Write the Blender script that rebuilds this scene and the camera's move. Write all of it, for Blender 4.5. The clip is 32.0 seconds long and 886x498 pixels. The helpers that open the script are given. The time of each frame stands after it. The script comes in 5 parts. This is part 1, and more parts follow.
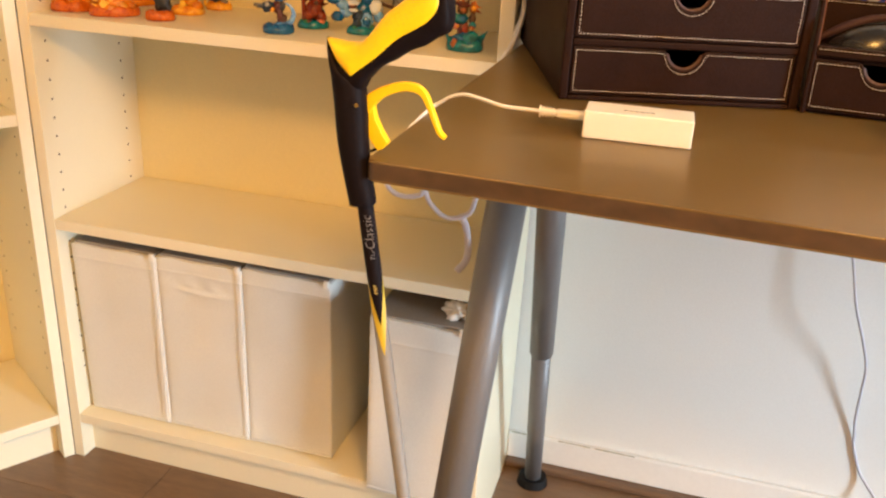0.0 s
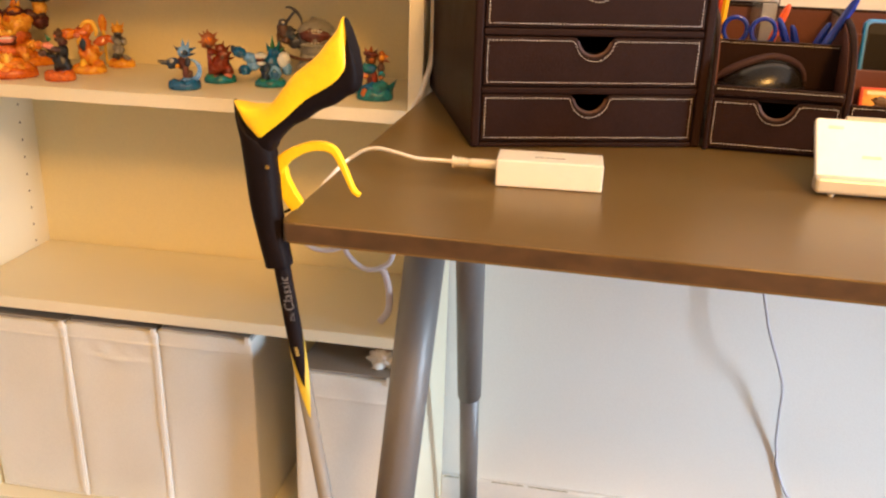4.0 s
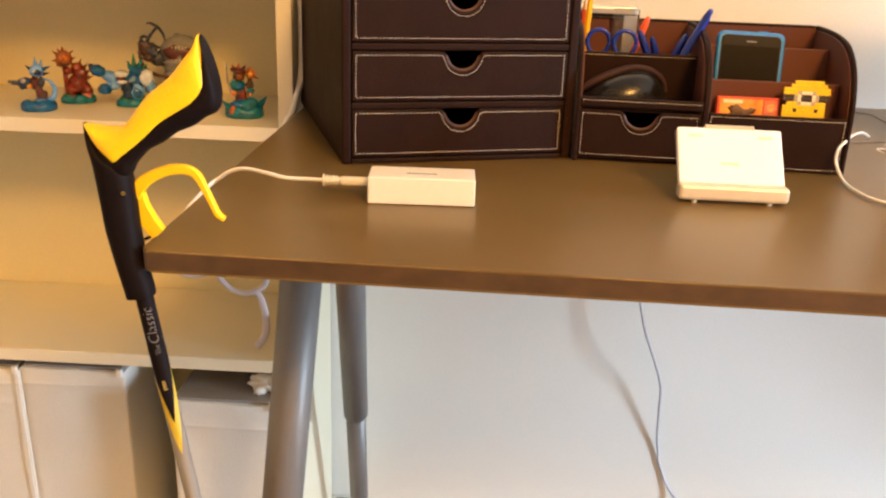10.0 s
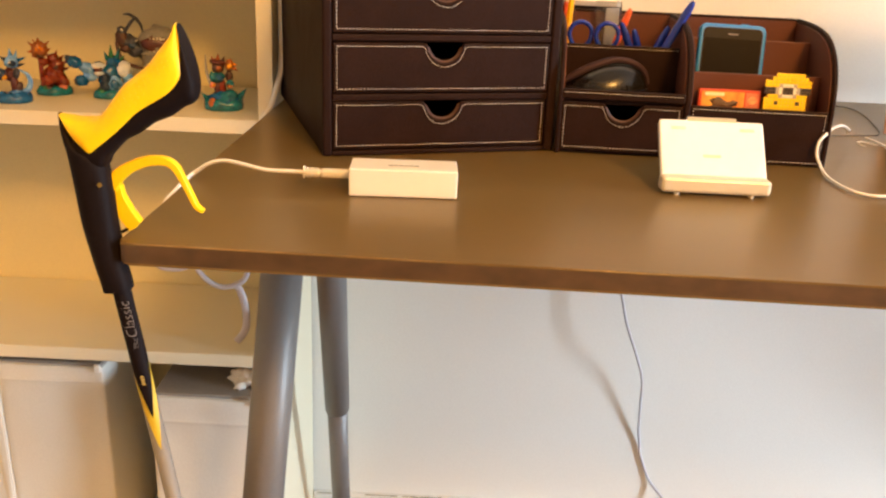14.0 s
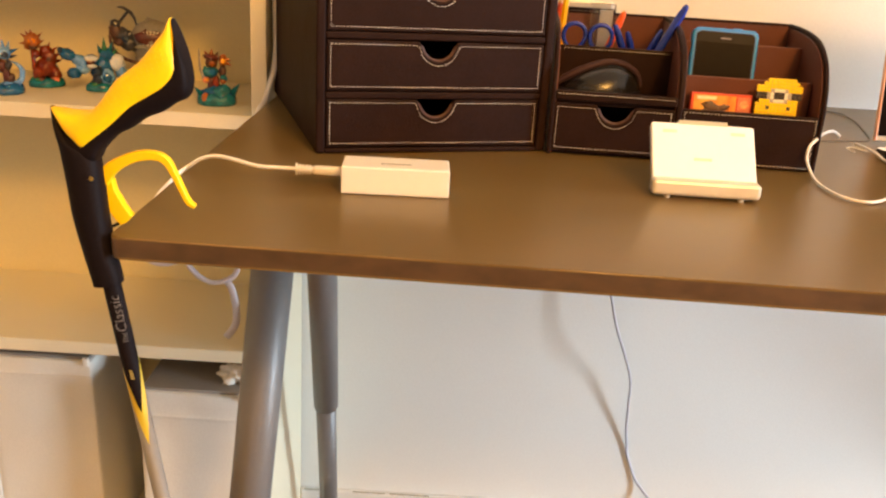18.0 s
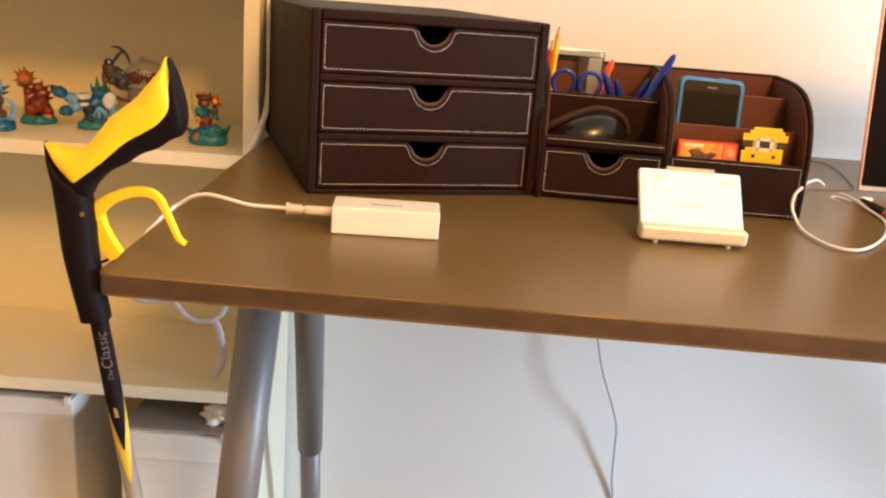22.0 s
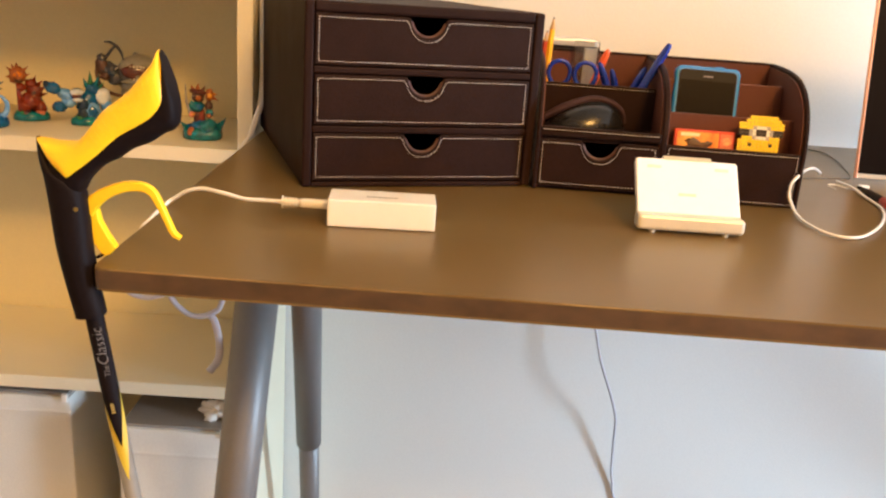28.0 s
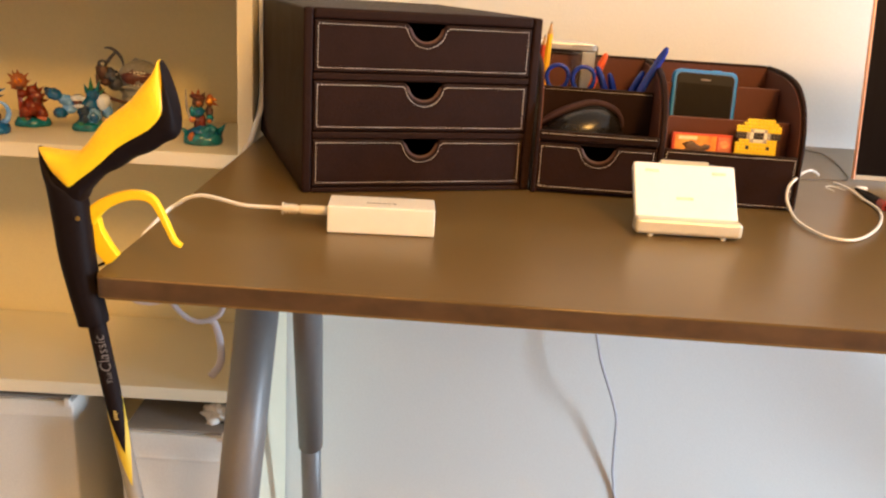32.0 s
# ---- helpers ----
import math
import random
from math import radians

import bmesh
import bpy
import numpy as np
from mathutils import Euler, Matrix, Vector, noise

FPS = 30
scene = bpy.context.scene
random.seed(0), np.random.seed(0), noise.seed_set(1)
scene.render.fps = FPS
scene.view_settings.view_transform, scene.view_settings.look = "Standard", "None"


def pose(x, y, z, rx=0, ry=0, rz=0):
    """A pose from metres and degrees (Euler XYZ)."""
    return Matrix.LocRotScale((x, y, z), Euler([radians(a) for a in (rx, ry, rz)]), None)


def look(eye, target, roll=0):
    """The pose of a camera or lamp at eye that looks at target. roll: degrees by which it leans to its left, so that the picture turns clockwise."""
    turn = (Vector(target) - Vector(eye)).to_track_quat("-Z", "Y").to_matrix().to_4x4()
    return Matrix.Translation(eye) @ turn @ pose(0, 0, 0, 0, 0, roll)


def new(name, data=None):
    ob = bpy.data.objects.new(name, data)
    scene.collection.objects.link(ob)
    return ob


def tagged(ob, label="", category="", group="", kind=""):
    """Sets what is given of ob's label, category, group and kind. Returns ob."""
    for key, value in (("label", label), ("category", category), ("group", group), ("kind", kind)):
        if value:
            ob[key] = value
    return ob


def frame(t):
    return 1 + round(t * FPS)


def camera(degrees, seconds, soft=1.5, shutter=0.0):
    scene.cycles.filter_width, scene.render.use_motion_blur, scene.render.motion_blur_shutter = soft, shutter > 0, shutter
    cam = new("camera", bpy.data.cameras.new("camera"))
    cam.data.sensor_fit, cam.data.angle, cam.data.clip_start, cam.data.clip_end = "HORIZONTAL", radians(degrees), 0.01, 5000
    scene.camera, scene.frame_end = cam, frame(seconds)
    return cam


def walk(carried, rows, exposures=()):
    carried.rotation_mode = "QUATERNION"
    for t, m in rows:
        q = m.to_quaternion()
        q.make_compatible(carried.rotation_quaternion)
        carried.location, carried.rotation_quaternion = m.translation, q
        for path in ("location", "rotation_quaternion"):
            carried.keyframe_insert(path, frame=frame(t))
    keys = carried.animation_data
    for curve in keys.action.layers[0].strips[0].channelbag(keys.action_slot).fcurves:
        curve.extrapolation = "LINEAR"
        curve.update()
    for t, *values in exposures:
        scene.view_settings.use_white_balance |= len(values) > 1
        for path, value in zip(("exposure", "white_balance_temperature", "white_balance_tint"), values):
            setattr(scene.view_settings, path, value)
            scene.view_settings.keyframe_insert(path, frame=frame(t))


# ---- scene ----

# ------------------------------------------------------------------ camera and walk
cam = camera(53.81, 32.0, soft=2.3)
PATH = [
    (0.0, (0.2235, -0.5979, 1.0665), (-0.0176, 0.2921, 0.6795), 3.23),
    (0.5, (0.2254, -0.5976, 1.0661), (-0.0135, 0.2956, 0.6851), 3.28),
    (1.0, (0.2238, -0.5968, 1.0686), (-0.0086, 0.2977, 0.6866), 3.17),
    (1.5, (0.2199, -0.5942, 1.0654), (0.0009, 0.3041, 0.6845), 3.34),
    (2.0, (0.2258, -0.5899, 1.0714), (0.0325, 0.3263, 0.7204), 2.81),
    (2.5, (0.2254, -0.5909, 1.0815), (0.0474, 0.3374, 0.7552), 1.67),
    (3.0, (0.2217, -0.5927, 1.0827), (0.0570, 0.3394, 0.7601), 1.86),
    (3.5, (0.2232, -0.5910, 1.0800), (0.0645, 0.3388, 0.7480), 2.02),
    (5.5, (0.2209, -0.5889, 1.0758), (0.0564, 0.3314, 0.7209), 1.47),
    (6.0, (0.2245, -0.5869, 1.0782), (0.0649, 0.3368, 0.7300), 1.27),
    (6.5, (0.2274, -0.5858, 1.0809), (0.0986, 0.3489, 0.7499), 0.93),
    (7.0, (0.2291, -0.5836, 1.0828), (0.1161, 0.3556, 0.7587), 0.53),
    (7.5, (0.2305, -0.5839, 1.0829), (0.1398, 0.3595, 0.7639), 1.08),
    (8.0, (0.2350, -0.5826, 1.0892), (0.1694, 0.3706, 0.7941), 0.53),
    (8.5, (0.2330, -0.5822, 1.0850), (0.1864, 0.3686, 0.7788), 0.99),
    (9.0, (0.2342, -0.5824, 1.0853), (0.1923, 0.3693, 0.7810), 1.08),
    (9.5, (0.2331, -0.5808, 1.0843), (0.2002, 0.3719, 0.7821), 1.51),
    (10.0, (0.2312, -0.5751, 1.0784), (0.1997, 0.3700, 0.7530), 2.07),
    (10.5, (0.2340, -0.5764, 1.0825), (0.2030, 0.3686, 0.7570), 1.98),
    (11.0, (0.2331, -0.5748, 1.0811), (0.2058, 0.3703, 0.7552), 1.76),
    (11.5, (0.2331, -0.5709, 1.0782), (0.2106, 0.3726, 0.7476), 1.88),
    (12.0, (0.2325, -0.5735, 1.0795), (0.2073, 0.3691, 0.7465), 1.77),
    (12.5, (0.2335, -0.5719, 1.0784), (0.2070, 0.3696, 0.7425), 1.70),
    (13.0, (0.2311, -0.5714, 1.0767), (0.2115, 0.3711, 0.7430), 1.92),
    (13.5, (0.2315, -0.5707, 1.0757), (0.2162, 0.3715, 0.7410), 2.25),
    (14.0, (0.2305, -0.5705, 1.0750), (0.2206, 0.3732, 0.7446), 2.42),
    (14.5, (0.2309, -0.5705, 1.0746), (0.2259, 0.3751, 0.7495), 2.69),
    (16.5, (0.2290, -0.5707, 1.0732), (0.2298, 0.3719, 0.7392), 3.72),
    (17.0, (0.2297, -0.5697, 1.0712), (0.2241, 0.3708, 0.7313), 3.49),
    (17.5, (0.2304, -0.5702, 1.0747), (0.2234, 0.3694, 0.7324), 3.34),
    (18.0, (0.2307, -0.5722, 1.0764), (0.2310, 0.3711, 0.7444), 3.50),
    (18.5, (0.2301, -0.5697, 1.0721), (0.2254, 0.3724, 0.7369), 3.46),
    (19.0, (0.2292, -0.5718, 1.0728), (0.2230, 0.3697, 0.7358), 3.65),
    (19.5, (0.2300, -0.5717, 1.0731), (0.2301, 0.3719, 0.7422), 4.01),
    (20.0, (0.2295, -0.5728, 1.0744), (0.2449, 0.3774, 0.7632), 4.56),
    (20.5, (0.2298, -0.5732, 1.0739), (0.2419, 0.3769, 0.7620), 4.64),
    (21.0, (0.2273, -0.5724, 1.0744), (0.2398, 0.3772, 0.7612), 4.52),
    (21.5, (0.2283, -0.5735, 1.0736), (0.2384, 0.3794, 0.7703), 4.57),
    (22.0, (0.2283, -0.5749, 1.0750), (0.2407, 0.3841, 0.7916), 4.56),
    (22.5, (0.2294, -0.5757, 1.0759), (0.2394, 0.3834, 0.7930), 4.40),
    (23.0, (0.2290, -0.5756, 1.0742), (0.2328, 0.3818, 0.7853), 4.40),
    (23.5, (0.2288, -0.5767, 1.0766), (0.2305, 0.3792, 0.7831), 4.14),
    (24.0, (0.2302, -0.5774, 1.0755), (0.2341, 0.3780, 0.7802), 4.29),
    (24.5, (0.2290, -0.5762, 1.0754), (0.2410, 0.3800, 0.7829), 4.37),
    (26.5, (0.2298, -0.5740, 1.0729), (0.2379, 0.3821, 0.7802), 4.03),
    (27.0, (0.2298, -0.5746, 1.0741), (0.2384, 0.3822, 0.7832), 3.97),
    (27.5, (0.2304, -0.5739, 1.0735), (0.2393, 0.3825, 0.7816), 3.91),
    (28.0, (0.2288, -0.5724, 1.0726), (0.2451, 0.3845, 0.7826), 4.01),
    (28.5, (0.2281, -0.5718, 1.0721), (0.2495, 0.3852, 0.7827), 4.11),
    (29.0, (0.2282, -0.5704, 1.0737), (0.2478, 0.3811, 0.7666), 3.93),
    (29.5, (0.2292, -0.5727, 1.0746), (0.2451, 0.3760, 0.7589), 3.85),
    (30.0, (0.2270, -0.5727, 1.0742), (0.2487, 0.3796, 0.7696), 4.07),
    (30.5, (0.2296, -0.5741, 1.0753), (0.2502, 0.3801, 0.7768), 4.04),
    (31.0, (0.2283, -0.5748, 1.0757), (0.2499, 0.3806, 0.7813), 4.10),
    (31.5, (0.2290, -0.5708, 1.0736), (0.2407, 0.3797, 0.7633), 3.73),
    (32.0, (0.2301, -0.5760, 1.0786), (0.2450, 0.3809, 0.7884), 3.65),
]
EXPOSURES = [(0.0, 0.13, 7050, 10), (1.2, 0.10, 7150, 10), (2.0, 0.08, 7200, 10), (3.0, 0.11, 6650, 10.5), (6.0, 0.12, 7050, 11), (9.0, 0.06, 6900, 10), (14.0, 0.07, 7300, 11), (18.0, 0.02, 7400, 11), (20.4, -0.02, 7250, 10), (21.8, 0.05, 6400, 9),
             (24.0, 0.06, 6500, 9), (28.0, 0.04, 6400, 8), (29.0, 0.07, 6800, 9), (29.9, 0.0, 7150, 10), (31.0, -0.03, 6750, 9), (32.0, -0.06, 6650, 9)]
walk(cam, [(t, look(e, p, r)) for t, e, p, r in PATH], EXPOSURES)

# ------------------------------------------------------------------ plan in metres
DESK = 0.8687          # top of the desk
WALL_Y = 0.857         # wall behind the desk
FRONT_Y = 0.5747       # front of the bookcase
ROOM_X0, ROOM_X1, ROOM_Y0, ROOM_Z = -1.35, 4.20, -2.9, 2.45

# ------------------------------------------------------------------ world and lights
world = bpy.data.worlds.new("daylight")
scene.world = world
world.use_nodes = True
wn = world.node_tree.nodes
sky = wn.new("ShaderNodeTexSky")
sky.sky_type, sky.sun_disc = "NISHITA", False
sky.sun_elevation, sky.sun_rotation = radians(38), radians(100)
world.node_tree.links.new(sky.outputs[0], wn["Background"].inputs[0])
wn["Background"].inputs[1].default_value = 0.12


def area(name, m, size, size_y, power, colour, shape="RECTANGLE"):
    lamp = bpy.data.lights.new(name, "AREA")
    lamp.shape, lamp.size, lamp.size_y, lamp.energy, lamp.color = shape, size, size_y, power, colour
    ob = new(name, lamp)
    ob.matrix_world = m
    return ob


LAMP_X, LAMP_Y, LAMP_Z = 0.96, -1.46, 2.12
# warm globe lamp under the ceiling behind the camera; daylight in the opening of the tall window to the right
globe = bpy.data.lights.new("ceiling_lamp_light", "POINT")
globe.shadow_soft_size, globe.energy, globe.color = 0.19, 156, (1.0, 0.520, 0.142)
new("ceiling_lamp_light", globe).location = (LAMP_X, LAMP_Y, LAMP_Z)
area("window_daylight", look((4.19, -0.85, 0.97), (0.4, 0.84, 0.5)), 0.46, 1.72, 245, (0.60, 0.79, 1.0))

# ------------------------------------------------------------------ materials


def material(name, colour, rough=0.5, metal=0.0, spread=0.12, scale=8.0, bump=0.0, fine=120.0, stretch=(1, 1, 1), gloss=0.5,
             coat=0.0, second=None, island=0.0, through_light=0.0):
    """A principled material: colour that varies at a large and a fine scale, and fine relief."""
    m = bpy.data.materials.new(name)
    m.use_nodes = True
    n, l = m.node_tree.nodes, m.node_tree.links
    p = n["Principled BSDF"]
    p.inputs["Roughness"].default_value, p.inputs["Metallic"].default_value = rough, metal
    p.inputs["Specular IOR Level"].default_value, p.inputs["Coat Weight"].default_value = gloss, coat
    p.inputs["Coat Roughness"].default_value = 0.15
    p.inputs["Transmission Weight"].default_value = through_light
    co, mp = n.new("ShaderNodeTexCoord"), n.new("ShaderNodeMapping")
    mp.inputs["Scale"].default_value = stretch
    l.new(co.outputs["Object"], mp.inputs["Vector"])
    big, small = n.new("ShaderNodeTexNoise"), n.new("ShaderNodeTexNoise")
    big.inputs["Scale"].default_value, small.inputs["Scale"].default_value = scale, fine
    big.inputs["Detail"].default_value, small.inputs["Detail"].default_value = 5.0, 4.0
    l.new(mp.outputs[0], big.inputs["Vector"]), l.new(mp.outputs[0], small.inputs["Vector"])
    both = n.new("ShaderNodeMath")
    both.operation = "ADD"
    l.new(big.outputs["Fac"], both.inputs[0]), l.new(small.outputs["Fac"], both.inputs[1])
    ramp = n.new("ShaderNodeMapRange")
    ramp.inputs["From Min"].default_value, ramp.inputs["From Max"].default_value = 0.65, 1.35
    l.new(both.outputs[0], ramp.inputs["Value"])
    mix = n.new("ShaderNodeMix")
    mix.data_type = "RGBA"
    dark = second or tuple(c * (1 - spread) for c in colour)
    light = colour if second else tuple(min(1, c * (1 + spread)) for c in colour)
    mix.inputs["A"].default_value, mix.inputs["B"].default_value = (*dark, 1), (*light, 1)
    l.new(ramp.outputs[0], mix.inputs["Factor"])
    out = mix.outputs["Result"]
    if island:
        info, hsv, rng = n.new("ShaderNodeObjectInfo"), n.new("ShaderNodeHueSaturation"), n.new("ShaderNodeMapRange")
        rng.inputs["To Min"].default_value, rng.inputs["To Max"].default_value = 1 - island, 1 + island
        l.new(info.outputs["Random"], rng.inputs["Value"]), l.new(rng.outputs[0], hsv.inputs["Value"])
        l.new(out, hsv.inputs["Color"])
        out = hsv.outputs["Color"]
    l.new(out, p.inputs["Base Color"])
    rr = n.new("ShaderNodeMapRange")
    rr.inputs["To Min"].default_value, rr.inputs["To Max"].default_value = max(0.02, rough * 0.88), min(1, rough * 1.12)
    l.new(big.outputs["Fac"], rr.inputs["Value"]), l.new(rr.outputs[0], p.inputs["Roughness"])
    if bump:
        b = n.new("ShaderNodeBump")
        b.inputs["Strength"].default_value, b.inputs["Distance"].default_value = bump, 0.002
        l.new(small.outputs["Fac"], b.inputs["Height"]), l.new(b.outputs[0], p.inputs["Normal"])
    return m


MELAMINE = material("white_melamine", (0.77, 0.715, 0.545), 0.42, spread=0.03, scale=3, bump=0.04, fine=400)
BACKBOARD = material("white_hardboard", (0.74, 0.655, 0.40), 0.6, spread=0.04, scale=2, bump=0.05, fine=300)
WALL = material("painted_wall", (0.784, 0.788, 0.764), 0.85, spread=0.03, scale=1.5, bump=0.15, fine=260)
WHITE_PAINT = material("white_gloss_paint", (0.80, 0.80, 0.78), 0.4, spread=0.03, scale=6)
# colour of the unseen walls, darkened to cut the bounced fill light
FAR_WALL = material("darkened_unseen_wall", (0.42, 0.38, 0.33), 0.85, spread=0.04, scale=1.5, bump=0.15, fine=260)
# unseen ceiling, set below white so that it bounces less lamp light
CEILING = material("ceiling_paint", (0.62, 0.60, 0.56), 0.9, spread=0.02, scale=2)
GRIME = material("grime", (0.44, 0.41, 0.31), 0.9, spread=0.45, scale=60)
HOLE = material("hole_shadow", (0.10, 0.075, 0.05), 0.9, spread=0.2)
PLANK = material("laminate_plank", (0.17, 0.105, 0.062), 0.38, spread=0.3, scale=5, bump=0.08, fine=60, stretch=(0.6, 9, 1), island=0.14)
STRIP = material("brown_trim", (0.15, 0.09, 0.055), 0.4, spread=0.3, scale=6, fine=70, stretch=(0.5, 9, 9))
STAIN = material("brown_stained_veneer", (0.140, 0.091, 0.034), 0.30, spread=0.08, scale=4, bump=0.03, fine=140, stretch=(0.5, 7, 1), gloss=0.28)
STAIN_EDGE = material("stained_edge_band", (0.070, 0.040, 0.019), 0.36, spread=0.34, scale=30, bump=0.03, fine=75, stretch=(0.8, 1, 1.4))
STEEL = material("grey_lacquered_steel", (0.185, 0.178, 0.178), 0.46, metal=0.25, spread=0.04, scale=10)
RUBBER = material("black_rubber", (0.007, 0.007, 0.008), 0.6, gloss=0.2, spread=0.2)
LEATHER = material("dark_brown_leatherette", (0.0190, 0.0084, 0.0064), 0.52, spread=0.26, scale=25, bump=0.25, fine=700, gloss=0.07)
SUEDE = material("tan_lining", (0.098, 0.023, 0.0085), 0.65, spread=0.16, scale=18, bump=0.1, fine=500)
THREAD = material("cream_thread", (0.82, 0.76, 0.68), 0.8, spread=0.1)
VOID = material("dark_lining", (0.012, 0.008, 0.008), 0.8, spread=0.2)
FABRIC = material("white_nonwoven_fabric", (0.68, 0.68, 0.645), 0.9, spread=0.05, scale=7, bump=0.22, fine=330)
PIPING = material("white_piping", (0.76, 0.74, 0.69), 0.8, spread=0.04)
BOX_SHADE = material("shaded_box_inside", (0.28, 0.26, 0.24), 0.9, spread=0.1, bump=0.2, fine=300)
YELLOW = material("yellow_plastic", (0.92, 0.58, 0.012), 0.42, spread=0.05, scale=12, bump=0.06, fine=250)
BLACK = material("black_plastic", (0.0078, 0.0048, 0.0054), 0.6, gloss=0.09, spread=0.2, scale=14, bump=0.12, fine=380)
SILVER = material("brushed_aluminium", (0.56, 0.56, 0.57), 0.33, metal=0.85, spread=0.05, fine=200, stretch=(8, 8, 0.4))
SHAFT = material("silver_lacquer", (0.20, 0.193, 0.182), 0.62, metal=0.05, spread=0.05)
WHITE_PLASTIC = material("white_plastic", (0.80, 0.77, 0.70), 0.32, spread=0.02, scale=5)
SATIN = material("pearl_white_plastic", (0.90, 0.93, 0.95), 0.3, spread=0.015, coat=0.3)
CABLE = material("white_cable", (0.78, 0.76, 0.73), 0.45, spread=0.04)
GREY_CABLE = material("pale_grey_cable", (0.46, 0.46, 0.52), 0.45, spread=0.05)
BEIGE = material("beige_plug", (0.68, 0.64, 0.56), 0.4, spread=0.06)
BLACK_CABLE = material("black_cable", (0.09, 0.065, 0.045), 0.5, spread=0.1)
CYAN = material("cyan_rubber", (0.008, 0.20, 0.56), 0.4, spread=0.06)
SCREEN = material("dark_glass", (0.010, 0.007, 0.005), 0.25, spread=0.1, gloss=0.06)
MATT_SCREEN = material("matt_dark_screen", (0.005, 0.003, 0.0035), 0.35, spread=0.1, gloss=0.06)
COPPER = material("rose_metal_edge", (0.82, 0.46, 0.34), 0.3, metal=0.6, spread=0.05)
INK = material("grey_print", (0.07, 0.06, 0.055), 0.6)
PALE_INK = material("pale_print", (0.22, 0.20, 0.195), 0.6)

# ------------------------------------------------------------------ building helpers


def obj(name, bm, mats, parent=None, label="", smooth=False):
    me = bpy.data.meshes.new(name)
    if smooth:
        for f in bm.faces:
            f.smooth = len(f.verts) <= 8
    bm.to_mesh(me)
    bm.free()
    for m in (mats if isinstance(mats, (list, tuple)) else [mats]):
        me.materials.append(m)
    ob = new(name, me)
    if parent:
        ob.parent = parent
    if label:
        tagged(ob, label)
    return ob


def part(name, bm, mat, parent, label="", smooth=False):
    return obj(name, bm, mat, parent, label, smooth)


def thing(name, m, label, category, group="", kind=""):
    ob = new(name)
    ob.empty_display_size = 0.05
    ob.matrix_world = m
    return tagged(ob, label, category, group, kind)


def block(lo, hi, bev=0.001, seg=1, bm=None, slot=0):
    """A box with bevelled edges."""
    bm = bm or bmesh.new()
    r = bmesh.ops.create_cube(bm, size=1)
    vs = r["verts"]
    c, s = [(a + b) / 2 for a, b in zip(lo, hi)], [b - a for a, b in zip(lo, hi)]
    for v in vs:
        v.co = Vector([c[i] + v.co[i] * s[i] for i in range(3)])
    faces = {f for v in vs for f in v.link_faces}
    for f in faces:
        f.material_index = slot
    if bev:
        bmesh.ops.bevel(bm, geom=list({e for v in vs for e in v.link_edges}), offset=bev, segments=seg, affect="EDGES", profile=0.5)
    return bm


def spline(pts, steps=8, closed=False):
    """Catmull-Rom through the control points."""
    p = [Vector(q) for q in pts]
    n = len(p)
    out = []
    for i in range(n if closed else n - 1):
        a, b, c, d = ((p[(i - 1) % n], p[i], p[(i + 1) % n], p[(i + 2) % n]) if closed
                      else (p[max(i - 1, 0)], p[i], p[i + 1], p[min(i + 2, n - 1)]))
        for k in range(steps):
            t = k / steps
            out.append(0.5 * (2 * b + (c - a) * t + (2 * a - 5 * b + 4 * c - d) * t * t + (3 * b - a - 3 * c + d) * t ** 3))
    if not closed:
        out.append(p[-1])
    return out


def tube(pts, radius, sides=10, steps=8, bm=None, smooth_path=True, flat=1.0, slot=0):
    """A round tube along a path; radius may be a list with one value for each control point."""
    bm = bm or bmesh.new()
    path = spline(pts, steps) if smooth_path else [Vector(p) for p in pts]
    rs = radius if isinstance(radius, (list, tuple)) else [radius] * len(pts)
    m = len(path)
    up, rings = Vector((0, 0, 1)), []
    side = None
    for i, c in enumerate(path):
        d = (path[min(i + 1, m - 1)] - path[max(i - 1, 0)]).normalized()
        side = d.cross(up) if side is None else side - d * side.dot(d)
        if side.length < 1e-4:
            side = d.cross(Vector((0, 1, 0)))
        side.normalize()
        other = side.cross(d).normalized()
        f = i / (m - 1) * (len(rs) - 1)
        k = min(int(f), len(rs) - 2) if len(rs) > 1 else 0
        r = rs[k] + (rs[min(k + 1, len(rs) - 1)] - rs[k]) * (f - k)
        rings.append([bm.verts.new(c + side * r * math.cos(a) + other * r * flat * math.sin(a))
                      for a in (2 * math.pi * j / sides for j in range(sides))])
    for a, b in zip(rings, rings[1:]):
        for j in range(sides):
            bm.faces.new((a[j], a[(j + 1) % sides], b[(j + 1) % sides], b[j])).material_index = slot
    for ring in (rings[0], list(reversed(rings[-1]))):
        bm.faces.new(ring).material_index = slot
    bmesh.ops.recalc_face_normals(bm, faces=bm.faces[:])
    return bm


def lathe(profile, sides=24, bm=None, slot=0):
    """Turn (radius, z) pairs about the z axis, closed at both ends."""
    bm = bm or bmesh.new()
    rings = [[bm.verts.new((r * math.cos(2 * math.pi * j / sides), r * math.sin(2 * math.pi * j / sides), z)) for j in range(sides)]
             for r, z in profile]
    for a, b in zip(rings, rings[1:]):
        for j in range(sides):
            bm.faces.new((a[j], a[(j + 1) % sides], b[(j + 1) % sides], b[j])).material_index = slot
    bm.faces.new(list(reversed(rings[0]))).material_index = slot
    bm.faces.new(rings[-1]).material_index = slot
    return bm


